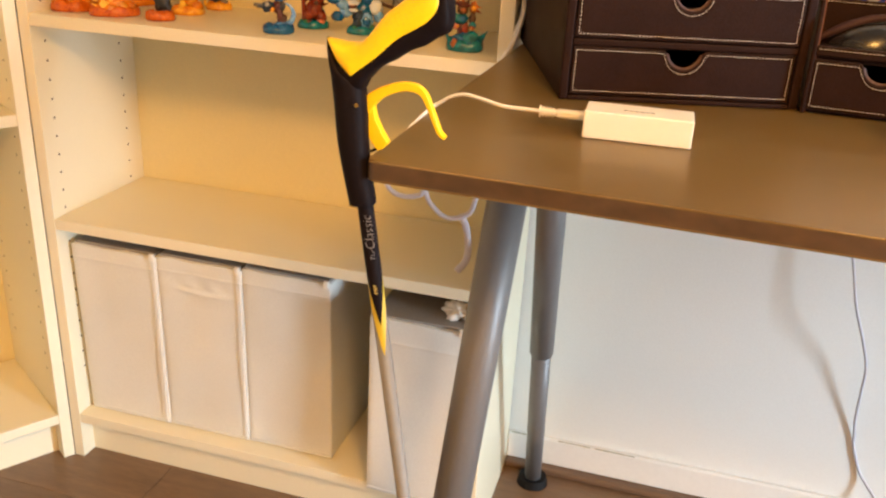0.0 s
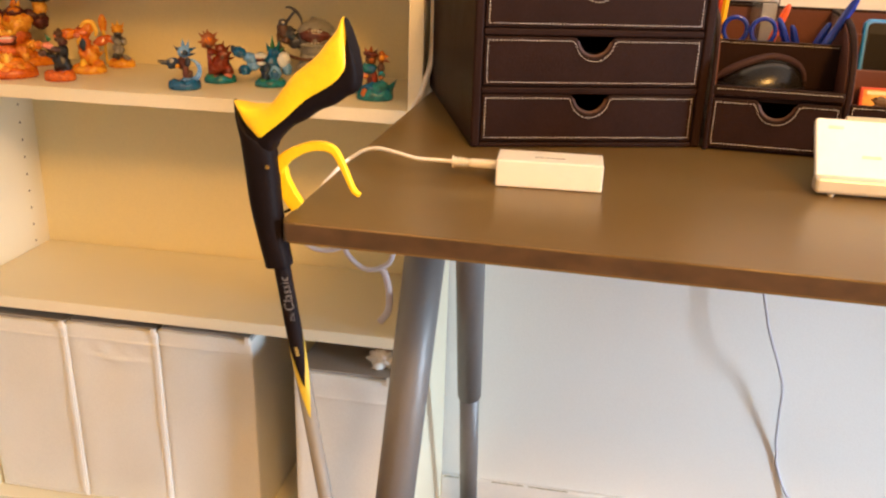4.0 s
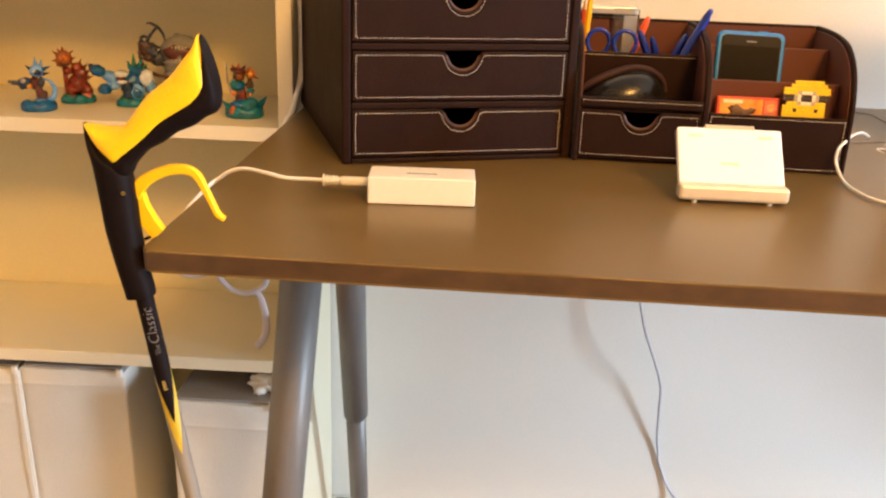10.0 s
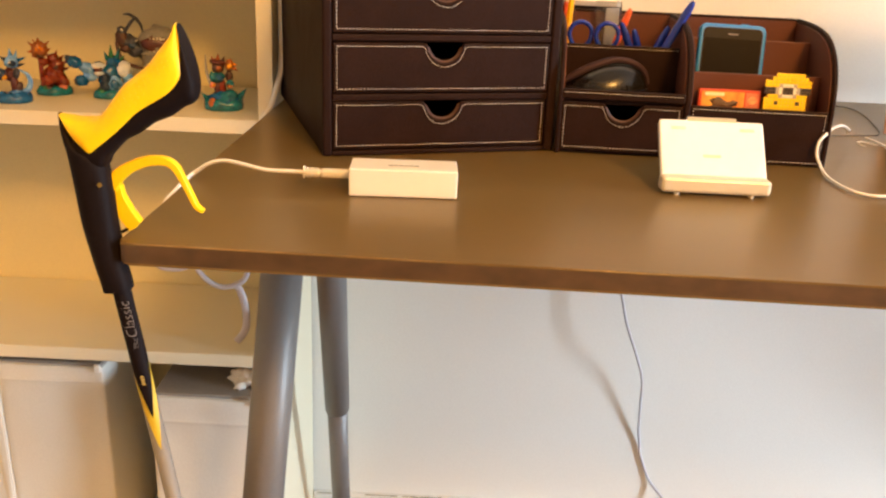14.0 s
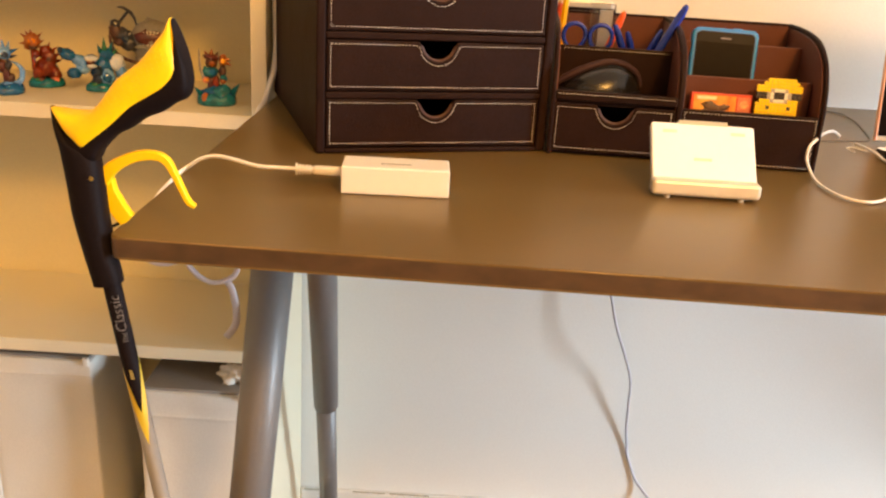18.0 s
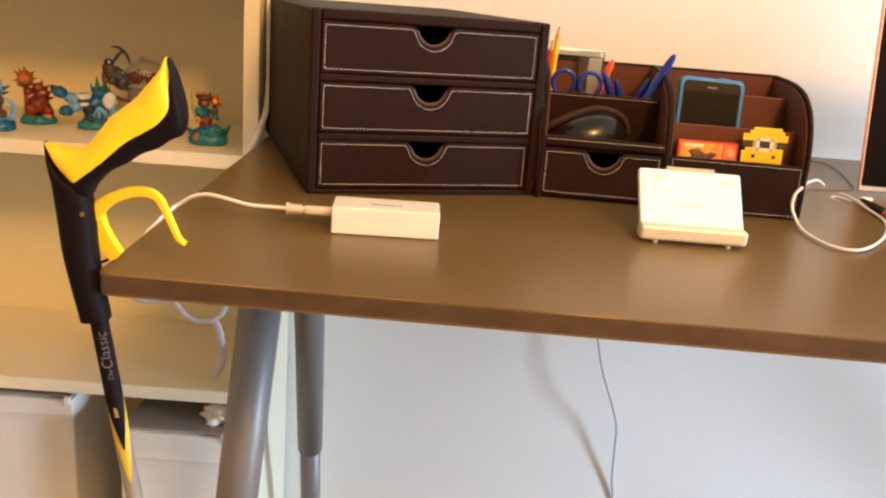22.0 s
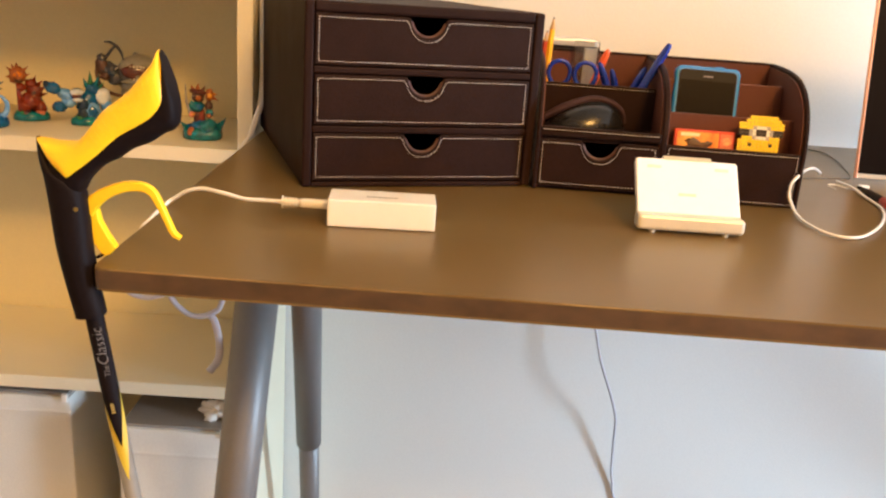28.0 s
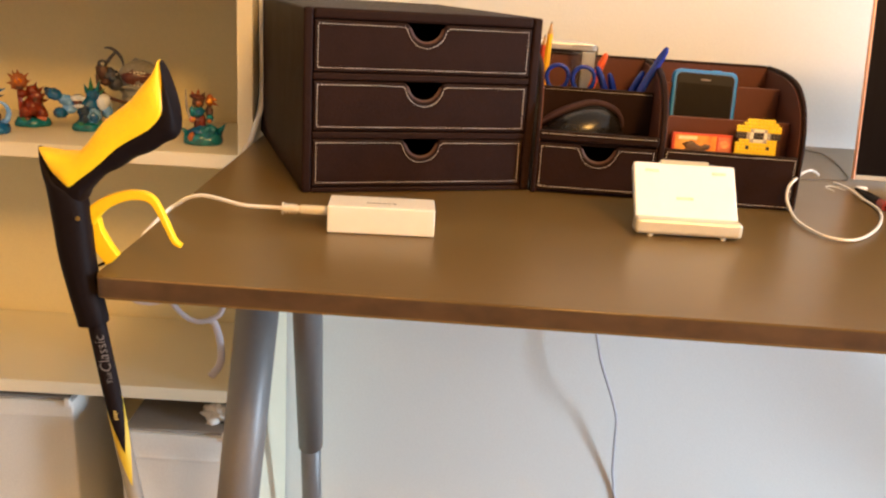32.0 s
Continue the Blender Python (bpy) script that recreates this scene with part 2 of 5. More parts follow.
def slab(outline, y0, y1, bev=0.002, seg=2, bm=None, slot=0):
    """An outline in x and z, thick from y0 to y1, with rounded rims."""
    bm = bm or bmesh.new()
    a = [bm.verts.new((x, y0, z)) for x, z in outline]
    b = [bm.verts.new((x, y1, z)) for x, z in outline]
    n = len(a)
    fs = [bm.faces.new(a), bm.faces.new(list(reversed(b)))]
    for i in range(n):
        fs.append(bm.faces.new((a[(i + 1) % n], a[i], b[i], b[(i + 1) % n])))
    for f in fs:
        f.material_index = slot
    bmesh.ops.recalc_face_normals(bm, faces=fs)
    if bev:
        bmesh.ops.bevel(bm, geom=list(fs[0].edges) + list(fs[1].edges), offset=bev, segments=seg, affect="EDGES", profile=0.5)
    return bm


def loft(stations, sides=20, power=2.6, bm=None, slot=0):
    """A moulded form through stations: the two ends (x, z) of each section and its half width in y."""
    bm = bm or bmesh.new()
    fine = []
    for a, b, h in zip(spline([(s[0], 0, s[1]) for s in stations], 5), spline([(s[2], 0, s[3]) for s in stations], 5), spline([(s[4], 0, 0) for s in stations], 5)):
        fine.append((a, b, h.x))
    rings = []
    for a, b, h in fine:
        c, d, ring = (a + b) / 2, (a - b) / 2, []
        for j in range(sides):
            t = 2 * math.pi * j / sides
            cs, sn = math.cos(t), math.sin(t)
            p = c + d * math.copysign(abs(cs) ** (2 / power), cs)
            ring.append(bm.verts.new((p.x, h * math.copysign(abs(sn) ** (2 / power), sn), p.z)))
        rings.append(ring)
    for a, b in zip(rings, rings[1:]):
        for j in range(sides):
            bm.faces.new((a[j], a[(j + 1) % sides], b[(j + 1) % sides], b[j])).material_index = slot
    bm.faces.new(rings[0]), bm.faces.new(list(reversed(rings[-1])))
    bmesh.ops.recalc_face_normals(bm, faces=bm.faces[:])
    return bm


def dashes(path, y, length=0.0022, gap=0.0015, half=0.00021, lift=0.0003, bm=None):
    """Stitches along a path in x and z, on a face at depth y that looks to -y."""
    bm = bm or bmesh.new()
    along = 0.0
    for (x0, z0), (x1, z1) in zip(path, path[1:]):
        seg = math.hypot(x1 - x0, z1 - z0)
        if seg < 1e-6:
            continue
        ux, uz = (x1 - x0) / seg, (z1 - z0) / seg
        s = -along
        while s < seg:
            a, b = max(s, 0), min(s + length, seg)
            if b - a > length * 0.3:
                q = []
                for yy in (y, y - lift):
                    for d, h in ((a, -half), (b, -half), (b, half), (a, half)):
                        q.append(bm.verts.new((x0 + ux * d - uz * h, yy, z0 + uz * d + ux * h)))
                bm.faces.new(q[4:])
                for i in range(4):
                    bm.faces.new((q[i], q[(i + 1) % 4], q[4 + (i + 1) % 4], q[4 + i]))
            s += length + gap
        along = (along + seg) % (length + gap)
    bmesh.ops.recalc_face_normals(bm, faces=bm.faces[:])
    return bm


def blob(bm, c, r, slot=0, turn=(0, 0, 0), rough=0.0, seed=0, sub=2):
    """A lump: an ico sphere, scaled, turned and roughened, into bm."""
    v = bmesh.ops.create_icosphere(bm, subdivisions=sub, radius=1)["verts"]
    e = Euler([radians(a) for a in turn]).to_matrix()
    rr = r if isinstance(r, (tuple, list)) else (r, r, r)
    for q in v:
        k = 1 + rough * (noise.noise(q.co * 2.3 + Vector((seed * 3.1, seed, 0))) + 0.45 * noise.noise(q.co * 5.7 + Vector((seed, 0, seed * 1.7))))
        q.co = e @ Vector([q.co[i] * rr[i] * k for i in range(3)]) + Vector(c)
    for f in {f for q in v for f in q.link_faces}:
        f.material_index, f.smooth = slot, True
    return bm


def cone(bm, c, tip, r, slot=0, sides=7, r2=0.0002):
    """A tapered spike from c to tip."""
    c, tip = Vector(c), Vector(tip)
    d = (tip - c).normalized()
    s = d.orthogonal().normalized()
    o = d.cross(s)
    a = [bm.verts.new(c + (s * math.cos(2 * math.pi * j / sides) + o * math.sin(2 * math.pi * j / sides)) * r) for j in range(sides)]
    b = [bm.verts.new(tip + (s * math.cos(2 * math.pi * j / sides) + o * math.sin(2 * math.pi * j / sides)) * r2) for j in range(sides)]
    fs = [bm.faces.new((a[j], a[(j + 1) % sides], b[(j + 1) % sides], b[j])) for j in range(sides)]
    fs += [bm.faces.new(list(reversed(a))), bm.faces.new(b)]
    for f in fs:
        f.material_index, f.smooth = slot, True
    return bm


# ------------------------------------------------------------------ the room


def structure(name, bm, mat, label, category):
    return tagged(obj(name, bm, mat), label, category, kind="structure")


T = 0.12
structure("wall_north", block((ROOM_X0 - T, WALL_Y, 0), (ROOM_X1 + T, WALL_Y + T, ROOM_Z), 0), WALL, "plain off-white painted wall behind the desk", "wall")
structure("wall_west", block((ROOM_X0 - T, ROOM_Y0, 0), (ROOM_X0, WALL_Y, ROOM_Z), 0), FAR_WALL, "unseen beige side wall, darkened to cut bounced light", "wall")
structure("wall_south", block((ROOM_X0 - T, ROOM_Y0 - T, 0), (ROOM_X1 + T, ROOM_Y0, ROOM_Z), 0), FAR_WALL, "unseen beige rear wall, darkened to cut bounced light", "wall")
wx0, wx1, wy0, wy1, wz0, wz1 = ROOM_X1, ROOM_X1 + T, -1.25, -0.45, 0.05, 1.95
east = block((wx0, ROOM_Y0, 0), (wx1, wy0, ROOM_Z), 0)
block((wx0, wy1, 0), (wx1, WALL_Y, ROOM_Z), 0, bm=east)
block((wx0, wy0, 0), (wx1, wy1, wz0), 0, bm=east)
block((wx0, wy0, wz1), (wx1, wy1, ROOM_Z), 0, bm=east)
structure("wall_east", east, FAR_WALL, "unseen beige wall with a window opening, darkened to cut bounced light", "wall")
structure("ceiling", block((ROOM_X0 - T, ROOM_Y0 - T, ROOM_Z), (ROOM_X1 + T, WALL_Y + T, ROOM_Z + T), 0), CEILING, "unseen ceiling, dimmed to cut bounced light", "ceiling")
win = thing("window_1", pose(wx0 + 0.05, (wy0 + wy1) / 2, wz0), "white framed window letting in daylight", "window", kind="structure")
for y0, y1, z0, z1 in ((-0.40, -0.36, 0, 1.90), (0.36, 0.40, 0, 1.90), (-0.36, 0.36, 0, 0.06), (-0.36, 0.36, 1.84, 1.90)):
    part("window_frame", block((0, y0, z0), (0.06, y1, z1), 0.003), WHITE_PAINT, win)
part("window_sill", block((-0.10, -0.42, -0.03), (0.0, 0.42, -0.002), 0.004), WHITE_PAINT, win)

# skirting board of the desk wall, with a grimy top joint, and the brown strip along the floor
skirt = structure("baseboard", block((-0.0125, WALL_Y - 0.012, 0.016), (ROOM_X1, WALL_Y - 0.0005, 0.075), 0.003), WHITE_PAINT, "white painted skirting board with a grimy top joint", "skirting board")
gb, gx = bmesh.new(), -0.006
for i in range(60):
    w = random.uniform(0.003, 0.020)
    if gx < 0.26 and random.random() < 0.85:
        block((gx, WALL_Y - 0.0128, 0.0747 + random.uniform(-0.0003, 0.0003)), (gx + w, WALL_Y - 0.010, 0.0751 + random.uniform(0, 0.0004)), 0, bm=gb)
    gx += w + random.uniform(0.0, 0.002)
part("grime_line", gb, GRIME, skirt, "thin grimy joint")
structure("trim", block((-0.0125, WALL_Y - 0.028, 0.001), (ROOM_X1, WALL_Y - 0.0005, 0.0165), 0.005, 2), STRIP, "brown wooden strip between floor and skirting", "floor trim")

# ------------------------------------------------------------------ bookcases


def bookcase(m, label, shelves):
    """An open white bookcase 0.80 wide: x from its left outer side, y from its front to the back."""
    W, Dp, H, t = 0.80, 0.279, 2.02, 0.0205
    b = thing("bookcase", m, label, "bookcase", "white bookcases along the wall")
    for x in (0, W - t):
        side = part("side_panel", block((x, 0, 0), (x + t, Dp, H), 0.0008), MELAMINE, b)
        holes = bmesh.new()
        xf, way = (x + t, 1) if x == 0 else (x, -1)
        for k in range(46):
            z = 0.187 + 0.032 * k
            if any(abs(z - s + 0.01) < 0.012 for s in shelves):
                continue
            for y in (0.0312, 0.2228):
                c = [holes.verts.new((xf + way * 0.0002, y + 0.0023 * math.cos(a), z + 0.0023 * math.sin(a))) for a in (math.pi * j / 4 for j in range(8))]
                d = [holes.verts.new((xf - way * 0.001, y + 0.0023 * math.cos(a), z + 0.0023 * math.sin(a))) for a in (math.pi * j / 4 for j in range(8))]
                holes.faces.new(c), holes.faces.new(d)
                for j in range(8):
                    holes.faces.new((c[j], c[(j + 1) % 8], d[(j + 1) % 8], d[j]))
        tagged(part("pin_holes", holes, HOLE, side), kind="stuff")
    part("back_panel", block((t, Dp - 0.014, 0.03), (W - t, Dp - 0.011, H), 0), BACKBOARD, b)
    part("top_panel", block((t, 0.001, H - 0.022), (W - t, Dp - 0.015, H), 0.0008), MELAMINE, b)
    part("plinth", block((t, 0.032, 0), (W - t, 0.048, 0.0775), 0.0008), MELAMINE, b)
    for z in shelves:
        part("shelf", block((t + 0.0004, 0.0005, z - 0.0195), (W - t - 0.0004, Dp - 0.016, z), 0.0008), MELAMINE, b)
    return b


bookcase(pose(-0.8131, FRONT_Y, 0), "white melamine bookcase with figurines and fabric boxes", (0.0975, 0.4945, 0.8425, 1.067))
bookcase(pose(-0.8137, 0.5740, 0, 0, 0, 57) @ pose(-0.80, 0, 0), "empty white bookcase standing at an angle in the corner", (0.0975, 0.679, 1.10))


def storage_box(m, w, h, d, label, fold=False, lean=0.0, seam=True, hem=0.028):
    """A soft box with sagging sides and rim; lean: how far its foot stands behind its rim."""
    b = thing("storage_box", m, label, "storage box", "white fabric storage boxes")
    bm = block((0, 0.002, 0), (w, d, h - 0.002), 0.0022, 2)
    bmesh.ops.subdivide_edges(bm, edges=bm.edges[:], cuts=15, use_grid_fill=True)
    ridge = h - 0.060
    for z in [h - hem + k * 0.0022 for k in range(-2, 3)] + [ridge + k * 0.003 for k in range(-2, 5)] * fold:
        bmesh.ops.bisect_plane(bm, geom=bm.verts[:] + bm.edges[:] + bm.faces[:], plane_co=(0, 0, z), plane_no=(0, 0, 1))
    sx = m.translation.x
    for v in bm.verts:
        if v.co.y < 0.012:
            x, z = v.co.x, v.co.z
            inner = min(1.0, max(0.0, min(x, w - x) / 0.02))
            v.co.y += 0.0020 + inner * (noise.noise(Vector((x * 12, z * 8, sx * 20))) * 0.0034 + noise.noise(Vector((x * 26 + z * 24, z * 48, sx * 31))) * 0.0024 * max(0.25, 1 - (h - z) / 0.14))
            v.co.y -= 0.0016 * math.exp(-((z - (h - hem)) / 0.0024) ** 2)
            if fold and 0.16 < x / w < 0.95:
                sag = ridge - 0.006 * math.sin(math.pi * (x / w - 0.16) / 0.79)
                v.co.y -= 0.0034 * math.sin(math.pi * (x / w - 0.16) / 0.79) * math.exp(-((z - sag - 0.003) / 0.0045) ** 2)
                v.co.y += 0.0016 * math.sin(x * 150 + z * 90) * math.exp(-((z - ridge - 0.018) / 0.008) ** 2)
        if v.co.z > h - 0.02:
            v.co.z += noise.noise(Vector((v.co.x * 18, v.co.y * 8, sx * 17))) * 0.0032 - 0.0014
    part("body", bm, FABRIC, b, smooth=True)
    if seam:
        part("piping", tube([(w - 0.0028, 0.0009, 0.004), (w - 0.0022, 0.0008, h * 0.35), (w - 0.0016, 0.0006, h * 0.7), (w - 0.001, 0.0004, h - 0.002)], [0.0007, 0.0008, 0.0008, 0.0009], 7, 6), PIPING, b)
    # grey sheet across the top, standing in for the shade inside the box
    part("shade_sheet", block((0.004, 0.010, h - 0.004), (w - 0.004, d - 0.004, h + 0.0015), 0.001), BOX_SHADE, b, "grey sheet for the shade at the box top")
    part("corner_tab", block((w - 0.011, -0.0005, h - 0.010), (w - 0.002, 0.006, h + 0.0035), 0.0016, 2), PIPING, b, "white corner tab")
    part("base_seam", tube([(0.003, 0.003, 0.006), (w * 0.5, 0.0028, 0.0055), (w - 0.003, 0.003, 0.006)], 0.0014, 6, 4), FABRIC, b)
    for c in b.children:
        c.data.transform(Matrix(((1, 0, 0, 0), (0, 1, -lean / h, lean), (0, 0, 1, 0), (0, 0, 0, 1))))
    return b


for i, (x, w) in enumerate(((-0.7850, 0.1700), (-0.6145, 0.1630), (-0.4510, 0.1615))):
    storage_box(pose(x, FRONT_Y + 0.020 + 0.002 * i, 0.098, 0, 0, (0.0, 0.1, 0.1)[i]), w, 0.3475 + 0.003 * i, 0.200,
                "upright white fabric storage box in the bookcase", fold=(i == 1), lean=0.008, seam=(i < 2))
storage_box(pose(-0.2025, FRONT_Y - 0.022, 0.098, 0, 0, 0.8), 0.158, 0.334, 0.27, "white fabric storage box pulled forward in the bookcase", seam=False, hem=0.042)

scrap = blob(bmesh.new(), (0, 0, 0.013), (0.025, 0.014, 0.014), rough=0.0, sub=4)
for v in scrap.verts:
    q = v.co * 90
    v.co += (v.co - Vector((0, 0, 0.013))) * (0.75 * noise.noise(q) + 0.45 * noise.noise(q * 2.1))
    v.co.z = max(v.co.z, 0.0)
paper = obj("paper_scrap", scrap, PIPING)
paper.matrix_world = pose(-0.062, FRONT_Y + 0.022, 0.4338)
tagged(paper, "crumpled white paper lying on a fabric box", "paper")

# ------------------------------------------------------------------ the desk

desk = thing("desk", pose(0, 0, 0), "brown stained desk on grey steel A-shaped legs", "desk")
DX1, DD, THICK = 1.60, 0.79, 0.0168
SKEW = -0.033          # the front edge runs out a little towards the right


def front_y(x):
    return 0.001 + SKEW * x


def rounded_top(x0, x1, y1, r, z0, z1, bev):
    bm = bmesh.new()
    pts = []
    for cx, cy, a0 in ((x1 - r, y1 - r, 0), (x0 + r, y1 - r, 90), (x0 + r, front_y(x0) + r, 180), (x1 - r, front_y(x1) + r, 270)):
        pts += [(cx + r * math.cos(radians(a0 + k * 15)), cy + r * math.sin(radians(a0 + k * 15))) for k in range(7)]
    lo, hi = [bm.verts.new((x, y, z0)) for x, y in pts], [bm.verts.new((x, y, z1)) for x, y in pts]
    n = len(pts)
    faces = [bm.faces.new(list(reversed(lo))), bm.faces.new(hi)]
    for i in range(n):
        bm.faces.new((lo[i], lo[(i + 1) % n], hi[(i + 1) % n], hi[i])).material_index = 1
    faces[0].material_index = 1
    bmesh.ops.bevel(bm, geom=list(faces[0].edges) + list(faces[1].edges), offset=bev, segments=2, affect="EDGES", profile=0.5)
    return bm


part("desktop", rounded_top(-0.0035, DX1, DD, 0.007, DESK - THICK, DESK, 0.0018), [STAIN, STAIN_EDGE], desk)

ARRIS = material("worn_edge_varnish", (0.31, 0.20, 0.085), 0.3, spread=0.35, scale=14, fine=90)
part("worn_arris", tube([(0.008 + k * (DX1 - 0.016) / 24, front_y(0.008 + k * (DX1 - 0.016) / 24) + 0.0007, DESK - 0.0007) for k in range(25)], [random.uniform(0.0005, 0.0008) for k in range(25)], 6, 3), ARRIS, desk, "worn golden front edge")


def a_frame(x, s):
    top = DESK - THICK - 0.004
    part("mounting_plate", block((x - 0.05, 0.30, top), (x + 0.05, 0.56, top + 0.0038), 0.001), STEEL, desk)
    for foot_x, foot_y, top_x, top_y, ra, rb, rc in ((x - 0.021 * s, 0.0323, x + 0.002, 0.3823, 0.0245, 0.0212, 0.0180), (x + 0.005 * s, 0.8023, x + 0.031 * s, 0.4423, 0.0216, 0.0192, 0.0158)):
        a, b = Vector((top_x, top_y, top)), Vector((foot_x, foot_y, 0.012))
        k = a.lerp(b, 0.565)
        leg = part("leg", tube([a, k], [ra, rb], 28, smooth_path=False), STEEL, desk, smooth=True)
        part("lower_tube", tube([a.lerp(b, 0.55), b], rc, 28, smooth_path=False), STEEL, leg, smooth=True)
        part("foot", tube([b + Vector((0, 0, -0.0115)), b + Vector((0, 0, 0.004))], [0.030, 0.026], 24, smooth_path=False), RUBBER, leg)


a_frame(0.045, 1)
a_frame(1.50, -1)

# ------------------------------------------------------------------ drawer chest and organiser on the desk


def arc(cx, cz, r, a0, a1, n, sq=1.0):
    return [(cx + r * math.cos(radians(a0 + (a1 - a0) * k / n)), cz + r * sq * math.sin(radians(a0 + (a1 - a0) * k / n))) for k in range(n + 1)]


def notched(x0, x1, z0, z1, cx, half, deep):
    """The outline of a drawer front with a half-round finger notch in its top edge, from its top left corner round."""
    rim = arc(cx, z1, half, 180, 360, 14, deep / half)
    soft_l, soft_r = [(cx - half - 0.004, z1), (cx - half - 0.0012, z1 - 0.0008)], [(cx + half + 0.0012, z1 - 0.0008), (cx + half + 0.004, z1)]
    return [(x0, z1)] + soft_l + rim[1:-1] + soft_r + [(x1, z1), (x1, z0), (x0, z0)]


RIM = material("worn_brown_edge", (0.060, 0.020, 0.010), 0.6, spread=0.2)


def drawer(owner, x0, x1, z0, z1, cx, depth, y=0.0):
    """A leatherette drawer: notched front, stitching and box."""
    d = part("drawer", slab(notched(x0, x1, z0, z1, cx, 0.0185, 0.0190), y, y + 0.0055, 0.0013, 2), LEATHER, owner)
    i = 0.0036
    path = notched(x0 + i, x1 - i, z0 + i, z1 - i, cx, 0.0202, 0.0200)
    part("stitching", dashes(path + path[:1], y - 0.00005), THREAD, d)
    n = notched(x0, x1, z0, z1, cx, 0.0185, 0.0190)
    rim = [(p[0], p[1]) for p in n[3:-5]]
    part("notch_rim", tube([(x, y + 0.0030, z - 0.0003) for x, z in rim], 0.0022, 6, 2), RIM, d, "brown worn notch edge")
    box = block((x0 + 0.004, y + 0.006, z0 + 0.002), (x1 - 0.004, y + depth, z0 + 0.006), 0)
    for lo, hi in (((x0 + 0.004, y + 0.006, z0 + 0.006), (x0 + 0.008, y + depth, z1 - 0.004)), ((x1 - 0.008, y + 0.006, z0 + 0.006), (x1 - 0.004, y + depth, z1 - 0.004)),
                   ((x0 + 0.008, y + depth - 0.004, z0 + 0.006), (x1 - 0.008, y + depth, z1 - 0.004))):
        block(lo, hi, 0, bm=box)
    part("drawer_box", box, VOID, d)
    return d


W, H, DP = 0.2425, 0.1818, 0.362
chest = thing("drawer_chest", pose(0.1028, 0.2805, DESK, 0, 0, 17.9), "dark brown leatherette chest of three small drawers on the desk", "drawer chest")
for x, x1 in ((-0.0050, 0.0044), (W - 0.0102, W)):
    part("side_panel", block((x, 0, 0.0005), (x1, DP, H), 0.0026, 3), LEATHER, chest)
part("top_panel", block((0.0044, 0.0006, H - 0.0108), (W - 0.0102, DP, H), 0.0030, 3), LEATHER, chest)
part("bottom_panel", block((0.0044, 0.0006, 0.0005), (W - 0.0102, DP, 0.0056), 0.0014, 2), LEATHER, chest)
part("back_panel", block((0.0044, DP - 0.005, 0.0056), (W - 0.0102, DP, H - 0.0108), 0), LEATHER, chest)
for z in (0.0555, 0.1135):
    part("divider", block((0.0044, 0.0008, z), (W - 0.0102, DP - 0.006, z + 0.0070), 0.0016, 2), LEATHER, chest)
for z0, z1, y in ((0.0068, 0.0548, 0.0022), (0.0638, 0.1125, 0.0006), (0.1216, 0.1704, 0.0012)):
    drawer(chest, 0.0054, W - 0.0112, z0, z1, 0.1184, 0.25, y)

org = thing("desk_organiser", pose(0.345, 0.344, DESK, 0, 0, -3.5), "dark brown leatherette desk organiser with drawer and stepped slots", "desk organiser")
OX0, OX1, OD, OH = -0.0112, 0.2718, 0.165, 0.1395
MID = 0.1235


def wing(x, w, y1):
    """A side whose top sweeps up in a curve from the low front to the high back."""
    top = [(0.0, 0.0575), (0.002, 0.076), (0.010, 0.098), (0.024, 0.1155), (0.046, 0.1285), (0.070, 0.1345), (0.095, 0.1375), (0.125, 0.1390), (y1, OH)]
    rim = [(p.x, p.z) for p in spline([(a, 0, b) for a, b in top], 3)]
    bm = slab([(0.0, 0.0008)] + rim + [(y1, 0.0008)], -w / 2, w / 2, 0.0016, 2)
    bmesh.ops.transform(bm, matrix=Matrix(((0, 1, 0, x), (1, 0, 0, 0), (0, 0, 1, 0), (0, 0, 0, 1))), verts=bm.verts)
    bmesh.ops.reverse_faces(bm, faces=bm.faces[:])
    return bm


for x in (OX0 + 0.003, MID, OX1 - 0.003):
    w = part("side_wing", wing(x, 0.0062 if x == MID else 0.0046, OD), LEATHER, org)
    for s in ((1,) if x < 0 else (-1,) if x > 0.2 else (-1, 1)):
        lin = wing(x, 0.0008, OD - 0.004)
        bmesh.ops.transform(lin, matrix=Matrix.Translation((s * (0.0034 if x == MID else 0.0026), 0.005, 0.0)) @ Matrix.Diagonal((1, 0.955, 0.968, 1)), verts=lin.verts)
        part("lining", lin, SUEDE, w, "tan lining")
back = part("back_panel", block((OX0 + 0.0062, OD - 0.006, 0.0008), (OX1 - 0.0062, OD, OH), 0.0014, 2), LEATHER, org)
part("lining", block((OX0 + 0.0062, OD - 0.0075, 0.058), (OX1 - 0.0062, OD - 0.0062, OH - 0.003), 0), SUEDE, back, "tan lining")
part("base", block((OX0 + 0.0062, 0.0065, 0.0008), (OX1 - 0.0062, OD - 0.006, 0.005), 0.001), LEATHER, org)
part("tray", block((OX0 + 0.0062, 0.0072, 0.0535), (MID - 0.0031, OD - 0.0075, 0.0600), 0.0010, 2), LEATHER, org)
shelf = part("tray_lip", block((OX0 + 0.0050, 0.0004, 0.0585), (MID - 0.0031, 0.0071, 0.0685), 0.0016, 2), LEATHER, org)
part("stitching", dashes([(OX0 + 0.008, 0.0655), (MID - 0.005, 0.0655)], 0.0003), THREAD, shelf)
drawer(org, OX0 + 0.0050, MID - 0.0040, 0.0048, 0.0552, 0.0580, 0.145, 0.001)
